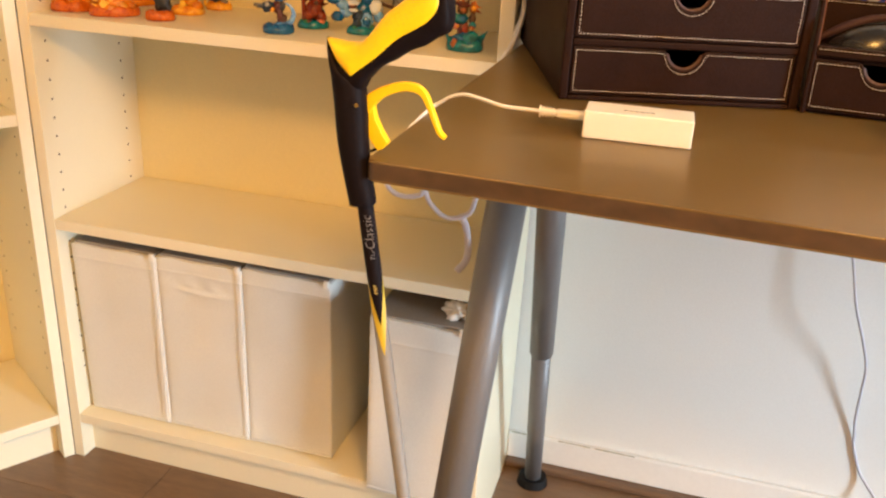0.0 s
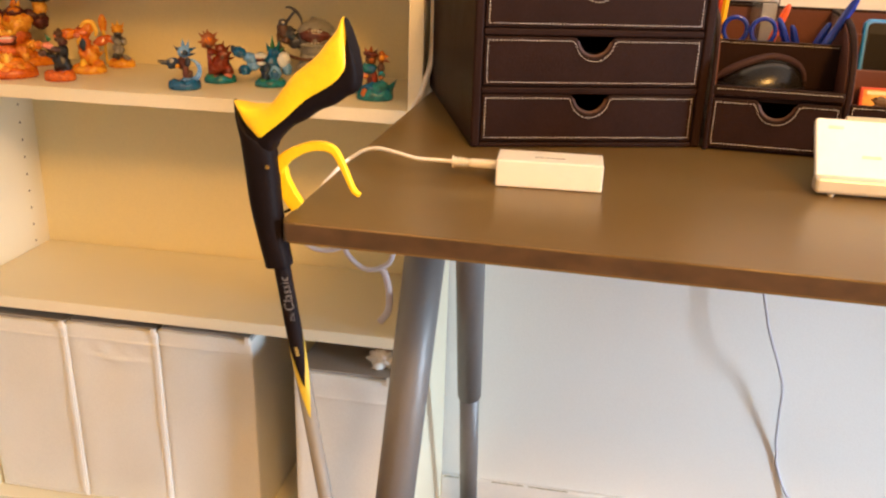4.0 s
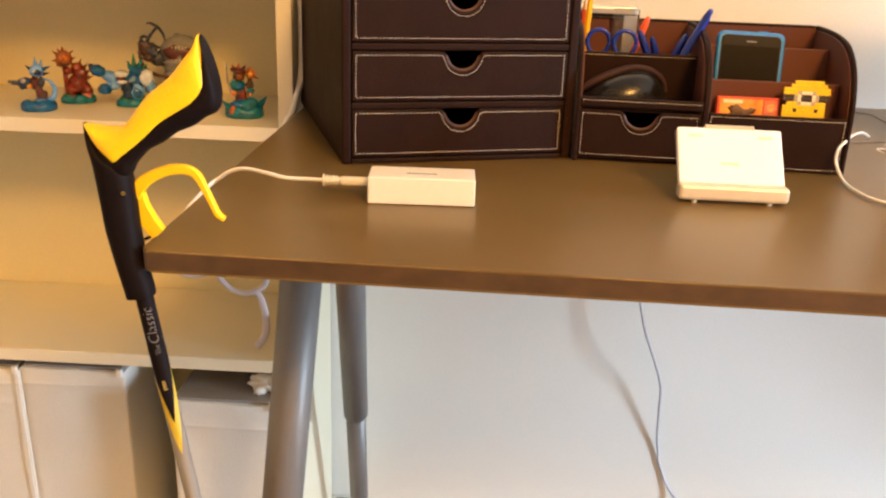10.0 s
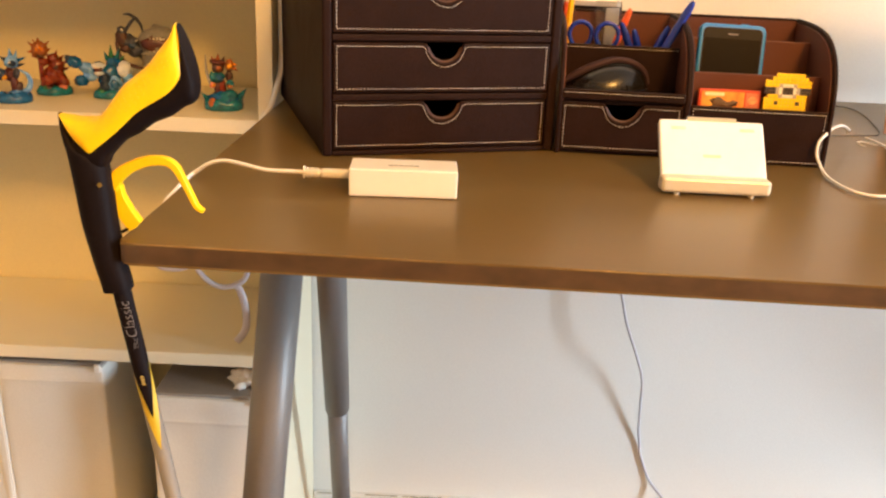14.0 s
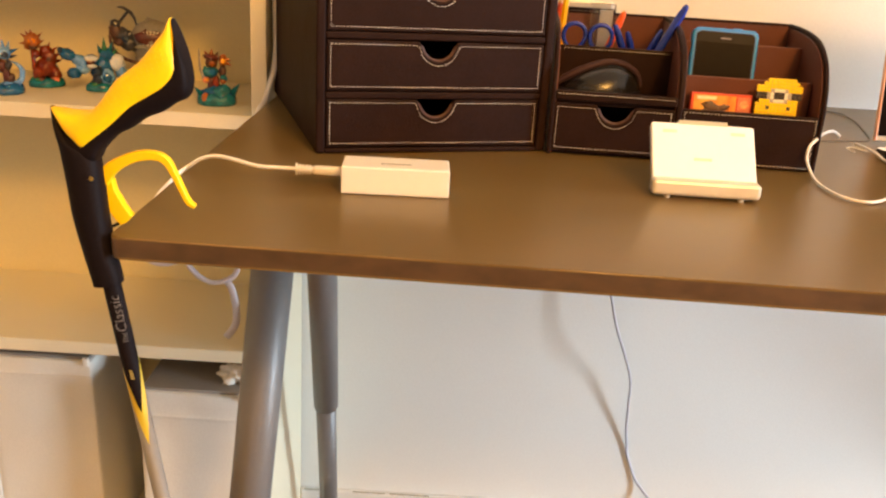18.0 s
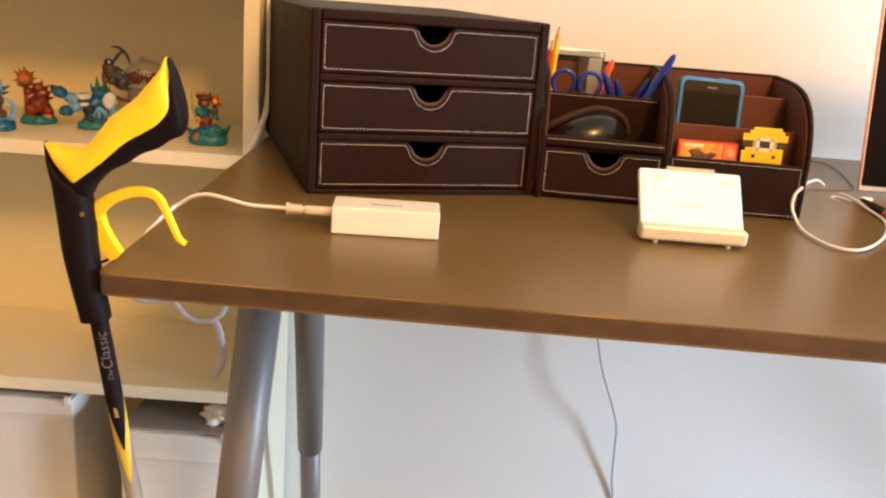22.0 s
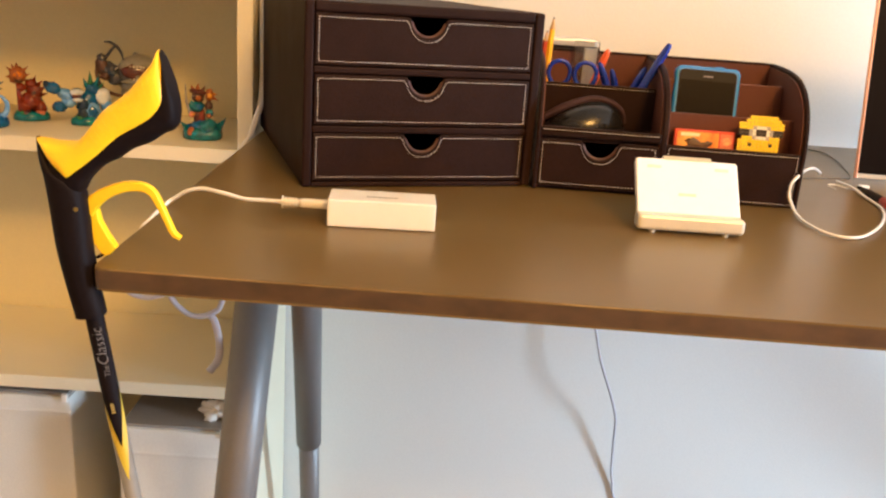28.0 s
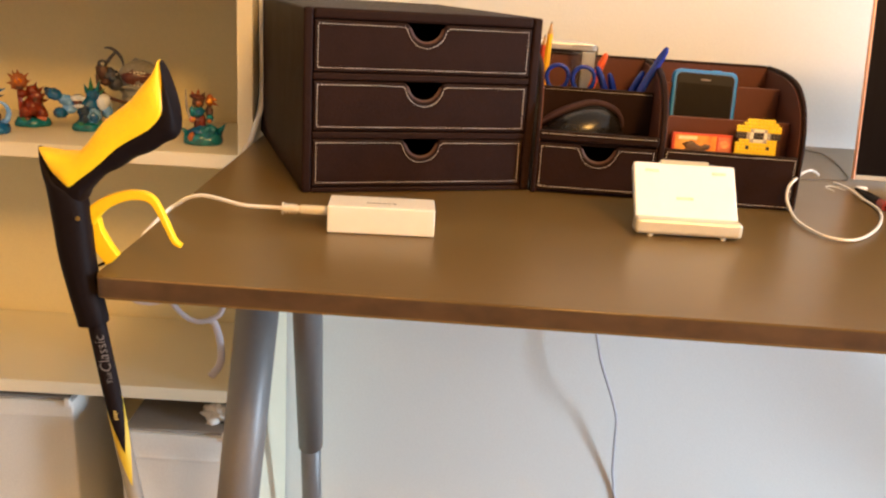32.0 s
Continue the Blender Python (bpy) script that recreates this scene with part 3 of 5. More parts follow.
penwall = part("pen_wall", block((OX0 + 0.0062, 0.066, 0.0602), (MID - 0.0031, 0.071, 0.1085), 0.0012, 2), LEATHER, org)
part("stitching", dashes([(OX0 + 0.009, 0.1055), (MID - 0.006, 0.1055)], 0.0658), THREAD, penwall)
front = part("front_panel", block((MID + 0.0031, 0.0004, 0.0010), (OX1 - 0.0062, 0.006, 0.0580), 0.0014, 2), LEATHER, org)
fx0, fx1 = MID + 0.0056, OX1 - 0.0085
part("stitching", dashes([(fx0, 0.0548), (fx1, 0.0548), (fx1, 0.0042), (fx0, 0.0042), (fx0, 0.0548)], 0.0003), THREAD, front)
for y, z in ((0.040, 0.0880), (0.094, 0.1185)):
    part("slot_wall", block((MID + 0.0036, y, 0.0052), (OX1 - 0.0066, y + 0.0045, z), 0.0011, 2), SUEDE, org, "tan lined slot wall")

# ------------------------------------------------------------------ what stands in the organiser

ORG = pose(0.345, 0.344, DESK, 0, 0, -3.5)


def pencil(m, colour, label, length=0.172, r=0.0036):
    p = thing("pencil", m, label, "pencil", "pencils in the organiser")
    part("barrel", lathe([(r, 0), (r, length * 0.88)], 6), colour, p)
    part("sharpened_cone", lathe([(r * 0.98, length * 0.8801), (0.0011, length * 0.975)], 10), material("cut_wood", (0.55, 0.33, 0.15), 0.7), p, "bare wood cone")
    part("lead", lathe([(0.0011, length * 0.975), (0.0003, length)], 8), BLACK, p, "dark lead")


PENCIL = material("orange_pencil_paint", (0.86, 0.44, 0.012), 0.3, spread=0.05)
RED = material("red_paint", (0.62, 0.07, 0.02), 0.4, spread=0.06)
pencil(ORG @ pose(-0.0030, 0.105, 0.0605, 1, 2.4, 0) @ pose(0, 0, 0, 0, 0, 20), PENCIL, "sharpened orange pencil standing in the organiser", 0.1165)
pencil(ORG @ pose(-0.0045, 0.134, 0.0605, 1, 1, 0), RED, "red brown pencil standing behind the orange one", 0.100)

BLUE = material("blue_plastic", (0.007, 0.026, 0.27), 0.22, spread=0.08)
ORANGE = material("orange_red_plastic", (0.78, 0.11, 0.02), 0.35, spread=0.06)
CLEAR = material("clear_plastic", (0.90, 0.90, 0.88), 0.12, spread=0.02, through_light=0.97)
CLEAR.node_tree.nodes["Principled BSDF"].inputs["IOR"].default_value = 1.15


def pen(m, cap, label, length=0.14, r=0.0042):
    p = thing("ballpoint_pen", m, label, "pen", "pens in the organiser")
    part("barrel", lathe([(r * 0.5, 0), (r * 0.85, 0.012), (r * 0.85, length - 0.045)], 12), CLEAR, p, "clear barrel", smooth=False)
    part("refill", lathe([(0.0012, 0.001), (0.0012, length - 0.046)], 8), BLUE, p)
    part("cap", lathe([(r, length - 0.058), (r, length - 0.012), (r * 0.72, length - 0.003), (r * 0.4, length)], 14), cap, p)
    part("clip", block((-0.0014, -r - 0.0024, length - 0.052), (0.0014, -r - 0.0010, length - 0.004), 0.0004), cap, p)


pen(ORG @ pose(0.0830, 0.078, 0.0610, 0, 26, 0), BLUE, "blue capped ballpoint pen leaning in the organiser", 0.1075, 0.0045)
pen(ORG @ pose(0.080, 0.104, 0.0610, 0, 25, 0), BLUE, "blue ballpoint pen leaning behind another", 0.074, 0.004)
pen(ORG @ pose(0.040, 0.118, 0.0610, 0, 19, 0), ORANGE, "orange capped ballpoint pen in the organiser", 0.0885, 0.0042)
pen(ORG @ pose(0.0880, 0.092, 0.0610, 0, -24, 0), BLUE, "short blue pen beside the scissors", 0.077, 0.0042)
pen(ORG @ pose(0.0930, 0.103, 0.0610, 0, -18, 0), BLUE, "short blue pen beside the scissors", 0.066, 0.0042)

sc = thing("scissors", ORG @ pose(0.0245, 0.088, 0.0605), "scissors with blue handles standing blade down", "scissors")
for x, s, t in ((-0.0118, 1, 6), (0.0172, -1, -14)):
    ring = [(x + 0.0122 * math.cos(a) * (1 + 0.08 * math.sin(a)), s * 0.002 - 0.003, 0.0560 + 0.0138 * math.sin(a)) for a in (2 * math.pi * k / 20 for k in range(21))]
    part("finger_loop", tube(ring, 0.0025, 10, 2), BLUE, sc, "blue plastic finger loop", smooth=True)
    part("blade", slab([(-0.002 + x * 0.1, 0.0005), (0.003 + x * 0.1, 0.0005), (0.006 + x * 0.5, 0.034), (-0.004 + x * 0.5, 0.036)], s * 0.002 - 0.0008, s * 0.002 + 0.0008, 0.0002, 1), SILVER, sc)

case = thing("clear_case", ORG @ pose(0.0470, 0.150, 0.0606, 0, 0, 2), "clear plastic case standing in the organiser", "plastic case")
part("shell", block((-0.0148, -0.0055, 0), (0.0148, 0.0055, 0.0895), 0.0015, 2), CLEAR, case)
part("insert", block((-0.003, -0.0015, 0.002), (0.0125, 0.0015, 0.082), 0.0008), material("grey_card", (0.52, 0.51, 0.48), 0.6), case, "grey insert")
bar = thing("metal_box", ORG @ pose(0.022, 0.178, 0.001, 0, 0, 0), "grey metal box with a black stripe behind the organiser", "box")
part("body", block((-0.055, 0, 0), (0.040, 0.028, 0.150), 0.003, 2), SILVER, bar)
part("stripe", block((-0.0552, -0.0008, 0.128), (0.0402, 0.010, 0.1415), 0.0005), BLACK, bar, "black stripe")

mouse = thing("computer_mouse", ORG @ pose(0.0430, 0.050, 0.0602, 0, 0, 8), "dark computer mouse lying in the organiser tray", "mouse")
mb = bmesh.new()
blob(mb, (0, 0, 0), (0.0435, 0.025, 0.0285), sub=4)
blob(mb, (0.001, 0.007, 0), (0.0435, 0.018, 0.0325), sub=4)
for v in mb.verts:
    v.co.z = max(v.co.z * (1.0 + 0.28 * v.co.x / 0.0435), 0.0)
    v.co.x += 0.0015
part("shell", mb, material("black_gloss_plastic", (0.010, 0.009, 0.009), 0.22, spread=0.2, gloss=0.35), mouse, smooth=True)
part("top_cover", tube([(-0.046, 0.006, 0.0085), (-0.038, 0.005, 0.0150), (-0.0232, 0.004, 0.0232), (-0.0051, 0.003, 0.0308), (0.0103, 0.003, 0.0342), (0.0265, 0.003, 0.0318), (0.0385, 0.003, 0.0252), (0.0440, 0.002, 0.0175), (0.0455, 0.000, 0.0095)],
                       [0.0020, 0.0040, 0.0046, 0.0040, 0.0036, 0.0034, 0.0030, 0.0022, 0.0014], 12, 6), material("dull_violet_rubber", (0.044, 0.021, 0.024), 0.6, spread=0.2, bump=0.2, gloss=0.2), mouse, "dull brown rubber rim", smooth=True)
part("base_trim", tube([(-0.044, -0.004, 0.004), (-0.03, -0.0205, 0.003), (0.0, -0.0250, 0.003), (0.03, -0.019, 0.003), (0.043, -0.004, 0.004)], 0.0026, 8, 6), BLACK, mouse)

ph = thing("smartphone", ORG @ pose(0.1775, 0.068, 0.0056, -12, 0, 0) @ pose(0, 0, 0, 0, 1.2, 0), "black smartphone in a cyan rubber case in the organiser", "phone")
PW, PH = 0.0365, 0.132


def rounded_rect(hw, z0, z1, r, n=5):
    out = []
    for cx, cz, a in ((hw - r, z1 - r, 0), (-hw + r, z1 - r, 90), (-hw + r, z0 + r, 180), (hw - r, z0 + r, 270)):
        out += [(cx + r * math.cos(radians(a + 90 * k / n)), cz + r * math.sin(radians(a + 90 * k / n))) for k in range(n + 1)]
    return out


part("bumper", slab(rounded_rect(PW, 0, PH, 0.008), 0, 0.011, 0.0025, 2), CYAN, ph, "cyan rubber bumper")
part("body", slab(rounded_rect(PW - 0.0042, 0.004, PH - 0.0042, 0.006), -0.0008, 0.004, 0.0006, 1), material("phone_body", (0.012, 0.010, 0.010), 0.35, gloss=0.1), ph)
part("screen", slab(rounded_rect(PW - 0.0062, 0.016, PH - 0.016, 0.001), -0.0012, 0.001, 0.0001, 1), SCREEN, ph, "dark glass screen")
part("earpiece", block((-0.0055, -0.0016, PH - 0.0120), (0.0055, -0.0007, PH - 0.0104), 0.0002), PALE_INK, ph)
part("camera_bump", block((0.008, 0.003, PH - 0.001), (0.018, 0.009, PH + 0.0012), 0.0006), CYAN, ph)

cp = thing("card_pack", ORG @ pose(0.1710, 0.022, 0.0185, -8, 0, 1.5), "red and orange printed card pack standing in the slot", "card pack")
CARD = material("red_orange_print", (0.66, 0.08, 0.03), 0.35, spread=0.3, scale=70, second=(0.62, 0.05, 0.02), fine=90)
part("pack", block((-0.0325, 0, 0), (0.0325, 0.006, 0.0545), 0.0008), CARD, cp)
part("picture", block((-0.0295, -0.0006, 0.018), (0.015, 0.0003, 0.0520), 0.0002), material("orange_print", (0.90, 0.46, 0.06), 0.35, spread=0.5, scale=40, second=(0.70, 0.13, 0.015), fine=90), cp, "orange picture with a dark brown shape")
shape = bmesh.new()
for k, (x, z, rx, rz, tilt) in enumerate(((-0.010, 0.040, 0.011, 0.0045, 20), (-0.004, 0.0350, 0.008, 0.0050, -25), (-0.015, 0.0345, 0.005, 0.0040, 10), (0.003, 0.0400, 0.006, 0.0030, -10))):
    blob(shape, (x, -0.0006, z), (rx, 0.0004, rz), turn=(0, tilt, 0), rough=0.5, seed=k, sub=3)
part("print_shape", shape, material("dark_brown_print", (0.10, 0.045, 0.015), 0.4, spread=0.4, scale=200), cp, "dark brown printed shape")
part("corner_mark", block((0.017, -0.0006, 0.020), (0.030, 0.0003, 0.0515), 0.0002), material("pale_label", (0.74, 0.20, 0.10), 0.4, spread=0.4, scale=90), cp)
for k in range(2):
    part("print_disc", lathe([(0.0042, 0), (0.0042, 0.0006)], 16), material("pale_orange_print", (0.80, 0.36, 0.16), 0.4, spread=0.3, scale=200), cp).matrix_basis = pose(0.0235, -0.0005, 0.0275 + 0.0165 * k, 90, 0, 0)
part("title_bar", block((-0.026, -0.0009, 0.0475), (-0.006, -0.0005, 0.0510), 0), material("pale_title", (0.92, 0.66, 0.36), 0.4), cp)

bead = thing("bead_ornament", ORG @ pose(0.2272, 0.018, 0.0535, -6, 0, 0), "yellow fused bead ornament with a white ring, standing in the slot", "ornament")
YB = material("yellow_bead", (0.92, 0.62, 0.014), 0.4, spread=0.06)
WB, KB, GB = material("white_bead", (0.80, 0.76, 0.70), 0.4), material("dark_bead", (0.03, 0.02, 0.02), 0.4), material("grey_bead", (0.42, 0.38, 0.36), 0.4)
PATTERN = ["...YYYYYYYY..", "..YYYYYYYYYY.", "YYYYYYYYYYYYY", "YYYYGWWWGYYYY", "KKKGWKKKWGKKK", "KKKGWKKKWGKKK", ".YYYGWWWGYYY.", "YYYYYYYYYYYY.", "YYYKYYYYYKYY.", "YYYYYYYYYYYY.", "YYYYYYYYYYYY."]
unit = bmesh.new()
lathe([(0.0009, 0), (0.00196, 0.0002), (0.00204, 0.0020), (0.00196, 0.0038), (0.0009, 0.0040)], 10, unit)
bmesh.ops.rotate(unit, cent=(0, 0, 0), matrix=Matrix.Rotation(radians(90), 3, "X"), verts=unit.verts)
meshes = {}
for key, mat in (("Y", YB), ("W", WB), ("K", KB), ("G", GB)):
    me = bpy.data.meshes.new("bead")
    unit.to_mesh(me)
    me.materials.append(mat)
    meshes[key] = me
unit.free()
for r, line in enumerate(PATTERN):
    for c, ch in enumerate(line):
        if ch in meshes:
            b = new("bead", meshes[ch])
            b.parent, b.location = bead, ((c - 6) * 0.0036, 0.0044, (len(PATTERN) - 1 - r) * 0.0036 + 0.0019)

# ------------------------------------------------------------------ hub, stand, monitor and cables

hub = thing("usb_hub", pose(0.1408, 0.1432, DESK, 0, 0, 2.2), "cream white USB hub box lying on the desk", "usb hub")
part("shell", block((0, 0, 0.0004), (0.0922, 0.040, 0.0243), 0.0014, 3), WHITE_PLASTIC, hub)
for k in range(6):
    part("print_bar", block((0.033 + 0.0045 * k, 0.0148, 0.02425), (0.0366 + 0.0045 * k, 0.0165, 0.0245), 0), INK, hub)
part("port_row", block((0.010, 0.0398, 0.008), (0.082, 0.0402, 0.016), 0), VOID, hub)

hc = thing("hub_cable", pose(0, 0, 0), "white USB cable running over the desk edge", "cable")
part("plug", block((0.1140, 0.1592, DESK + 0.0106), (0.1420, 0.1692, DESK + 0.0178), 0.0026, 3), BEIGE, hc, "beige moulded plug")
for k in range(5):
    x = 0.0990 + 0.0029 * k
    part("strain_relief_ring", tube([(x, 0.1640, DESK + 0.0141), (x + 0.0014, 0.1641, DESK + 0.0141)], (0.0056, 0.0048, 0.0046, 0.0045, 0.0044)[k], 12, smooth_path=False), CABLE, hc, "ribbed white strain relief")
part("strain_relief_core", tube([(0.099, 0.164, DESK + 0.0141), (0.1145, 0.164, DESK + 0.0141)], 0.0029, 10, smooth_path=False), CABLE, hc)
part("cord", tube([(0.100, 0.164, DESK + 0.0141), (0.085, 0.1625, DESK + 0.0146), (0.066, 0.163, DESK + 0.0148), (0.046, 0.168, DESK + 0.0175), (0.027, 0.174, DESK + 0.0186),
                   (0.013, 0.176, DESK + 0.0148), (0.004, 0.179, DESK + 0.0085), (-0.003, 0.177, DESK + 0.0040), (-0.0062, 0.156, DESK + 0.0004), (-0.0062, 0.134, DESK - 0.0015), (-0.0062, 0.115, DESK - 0.0030), (-0.0062, 0.104, DESK - 0.012),
                   (-0.0062, 0.098, DESK - 0.024), (0.004, 0.080, DESK - 0.036), (0.03, 0.10, DESK - 0.045)], 0.0018, 10, 10), CABLE, hc, smooth=True)

st = thing("phone_stand", pose(0.4160, 0.1965, DESK, 0, 0, -1.0), "pearl white folding phone stand with a front lip", "phone stand")
SW = 0.0985
CHAMPAGNE = material("champagne_metal", (0.63, 0.59, 0.50), 0.35, metal=0.15, spread=0.03)
plate = slab([(0.0015, 0.0), (0.0012, 0.0580), (0.0018, 0.0595), (0.0035, 0.0603), (0.0270, 0.0605), (0.0273, 0.0628), (0.0725, 0.0628), (0.0728, 0.0605), (0.0945, 0.0603), (0.0962, 0.0595), (0.0968, 0.0580), (0.0965, 0.0)], -0.003, 0.005, 0.0014, 2)
bmesh.ops.transform(plate, matrix=pose(0, 0.008, 0.0125, -40, 0, 0), verts=plate.verts)
part("back_plate", plate, SATIN, st)
part("hinge", tube([tuple(pose(0, 0.008, 0.0125, -40, 0, 0) @ Vector(p)) for p in ((0.0275, -0.0002, 0.0612), (0.0723, -0.0002, 0.0612))], 0.0035, 12, smooth_path=False), material("dull_champagne_metal", (0.50, 0.455, 0.35), 0.45, metal=0.1, spread=0.04), st, "beige metal hinge bar")
part("lip", block((0, -0.0042, 0.0026), (SW, 0.0140, 0.0172), 0.0040, 5), CHAMPAGNE, st)
part("cable_notch", slab([(0.034, 0.0165), (0.040, 0.0135), (0.046, 0.0118), (0.052, 0.0118), (0.058, 0.0135), (0.064, 0.0165)], -0.0022, 0.004, 0.0003, 1), SATIN, st, "pearl white cable notch")
for x in (0.0155, 0.0825):
    part("rubber_foot", lathe([(0.0026, 0.0), (0.0030, 0.0030)], 14), material("clear_rubber", (0.62, 0.58, 0.50), 0.3), st).location = (x, 0.002, 0)
for x in (0.012, 0.075):
    pad = block((x, -0.0036, 0.0500), (x + 0.013, -0.0028, 0.0530), 0.0003)
    bmesh.ops.transform(pad, matrix=pose(0, 0.008, 0.0125, -40, 0, 0), verts=pad.verts)
    part("grip_pad", pad, material("pale_rubber", (0.80, 0.77, 0.66), 0.6), st, "pale rubber pad")
mark = block((0.040, -0.0034, 0.022), (0.056, -0.0029, 0.0245), 0)
bmesh.ops.transform(mark, matrix=pose(0, 0.008, 0.0125, -40, 0, 0), verts=mark.verts)
part("print_bar", mark, material("faint_print", (0.80, 0.75, 0.58), 0.5), st)
part("prop", block((0.030, 0.030, 0.0006), (0.067, 0.062, 0.0040), 0.001), SATIN, st)

# its unseen right part is stretched to keep window light off the wall
mon = thing("monitor", pose(0.7555, 0.500, DESK, 0, 0, -4) @ pose(0, 0, 0.0065, -10.5, 0, 0), "dark monitor with a thin rose metal edge on the desk", "monitor")
part("back_shell", block((0.06, 0.0075, 0.02), (0.77, 0.016, 0.235), 0.006, 2), SILVER, mon)
part("screen", block((0.0026, 0.0020, 0.0065), (0.837, 0.0072, 0.2555), 0.0006), MATT_SCREEN, mon, "dark matt screen")
part("rim", block((0.0, 0.0006, 0.0), (0.0024, 0.0075, 0.257), 0.0006), COPPER, mon, "thin rose metal rim")
part("chin", block((0.0024, 0.0015, 0.0), (0.84, 0.0075, 0.0062), 0.0008), SILVER, mon, "grey bottom bar")
part("stand_foot", block((0.10, -0.02, -0.0038), (0.28, 0.12, -0.0008), 0.001), SILVER, mon)

wc = thing("charging_cable", pose(0, 0, 0), "white charging cable looped on the desk", "cable")
Z = DESK + 0.0026
part("cord", tube([(0.701, 0.480, Z + 0.009), (0.690, 0.455, Z + 0.016), (0.6614, 0.410, Z + 0.0285), (0.6265, 0.352, Z + 0.035), (0.6110, 0.3275, Z + 0.0335), (0.6021, 0.320, Z + 0.027), (0.6004, 0.317, Z + 0.015), (0.6020, 0.3085, Z + 0.006), (0.6005, 0.290, Z + 0.001), (0.5984, 0.2624, Z), (0.6032, 0.2266, Z), (0.6187, 0.2129, Z),
                   (0.6397, 0.2236, Z), (0.6714, 0.2614, Z), (0.6996, 0.308, Z), (0.7174, 0.351, Z), (0.7225, 0.3818, Z), (0.7221, 0.402, Z + 0.001), (0.727, 0.4424, Z + 0.002), (0.7279, 0.4749, Z + 0.001), (0.728, 0.4903, Z)], 0.00155, 10, 8), CABLE, wc, smooth=True)
part("connector", block((0.744, 0.4620, Z - 0.0018), (0.757, 0.4675, Z + 0.0025), 0.001), SATIN, wc, "white connector")
part("loose_tail", tube([(0.706, 0.440, Z), (0.703, 0.456, Z + 0.001), (0.713, 0.462, Z + 0.001), (0.724, 0.449, Z)], 0.0007, 8), CABLE, wc)
kc = thing("thin_black_cable", pose(0, 0, 0), "thin dark cable lying behind the organiser", "cable")
part("cord", tube([(0.66, 0.77, DESK + 0.0012), (0.7907, 0.7391, DESK + 0.0012), (0.804, 0.685, DESK + 0.0012), (0.7823, 0.5889, DESK + 0.0012), (0.7589, 0.5243, DESK + 0.0012), (0.7237, 0.5133, DESK + 0.0012), (0.6915, 0.5033, DESK + 0.0012), (0.655, 0.488, DESK + 0.0012)], 0.0007, 8), BLACK_CABLE, kc)
dk = thing("dark_adapter", pose(0, 0, 0), "dark cable adapter with a red end on the desk", "adapter")
part("body", tube([(0.738, 0.452, DESK + 0.0044), (0.737, 0.440, DESK + 0.0048), (0.733, 0.412, DESK + 0.0054), (0.7285, 0.372, DESK + 0.0058)], [0.0018, 0.0026, 0.0044, 0.0050], 12, 6), BLACK, dk, smooth=True)
part("red_end", tube([(0.7285, 0.3718, DESK + 0.0058), (0.7255, 0.352, DESK + 0.0058)], [0.0051, 0.0046], 12, smooth_path=False), material("dull_red_plastic", (0.30, 0.02, 0.014), 0.5), dk, "dull red end")
part("lead", tube([(0.7255, 0.352, DESK + 0.0058), (0.733, 0.325, DESK + 0.0040), (0.752, 0.300, DESK + 0.0026), (0.790, 0.290, DESK + 0.0024)], 0.0022, 10), BLACK, dk, smooth=True)

# cable that hangs behind the desk, with a slack bow near the wall
hang = thing("hanging_cable", pose(0, 0, 0), "thin pale grey cable hanging behind the desk", "cable")
part("cord", tube([(0.4700, 0.815, 0.850), (0.4850, 0.812, 0.690), (0.5020, 0.814, 0.600), (0.5240, 0.8130, 0.5190), (0.5370, 0.8075, 0.4700), (0.5620, 0.8100, 0.4070), (0.5790, 0.8255, 0.3570), (0.5840, 0.8355, 0.3070), (0.5900, 0.8480, 0.2430), (0.5960, 0.8520, 0.2110), (0.6000, 0.8540, 0.1870), (0.6190, 0.8530, 0.1400), (0.6350, 0.8480, 0.1180), (0.6530, 0.8370, 0.0970), (0.69, 0.815, 0.035), (0.74, 0.80, 0.003), (0.86, 0.75, 0.003)], 0.0023, 10, 8), GREY_CABLE, hang, smooth=True)

RIBBON = material("pale_lavender_plastic", (0.62, 0.60, 0.66), 0.35, spread=0.05, through_light=0.25)
lp = thing("cord_loops", pose(0, 0, 0), "loose white cord looped under the desk", "cable")
part("loop", tube([(-0.105, 0.300, 0.800), (-0.096, 0.300, 0.760), (-0.088, 0.300, 0.7405), (-0.074, 0.300, 0.7335), (-0.056, 0.300, 0.7355), (-0.046, 0.300, 0.7450), (-0.040, 0.300, 0.790)], 0.0030, 8), RIBBON, lp, smooth=True)
part("loop", tube([(-0.048, 0.305, 0.790), (-0.045, 0.302, 0.7445), (-0.035, 0.300, 0.7265), (-0.018, 0.300, 0.7155), (0.002, 0.300, 0.7200), (0.013, 0.302, 0.7360), (0.020, 0.305, 0.80)], 0.0030, 8), RIBBON, lp, smooth=True)
part("flat_tail", tube([(-0.004, 0.300, 0.7195), (0.004, 0.300, 0.712), (0.0095, 0.300, 0.6885), (0.0085, 0.300, 0.667), (-0.002, 0.301, 0.6510)], 0.0020, 8, flat=2.1), RIBBON, lp, smooth=True)

sc2 = thing("side_cable", pose(0, 0, 0), "white cable hanging down beside the bookcase", "cable")
part("cord", tube([(-0.0055, 0.598, 1.25), (-0.0055, 0.597, 1.04), (-0.0050, 0.598, 0.95), (-0.0058, 0.592, 0.910), (-0.0085, 0.575, 0.887), (-0.010, 0.548, 0.868), (-0.0105, 0.50, 0.845), (-0.0105, 0.46, 0.70)], 0.0042, 12), CABLE, sc2, smooth=True)

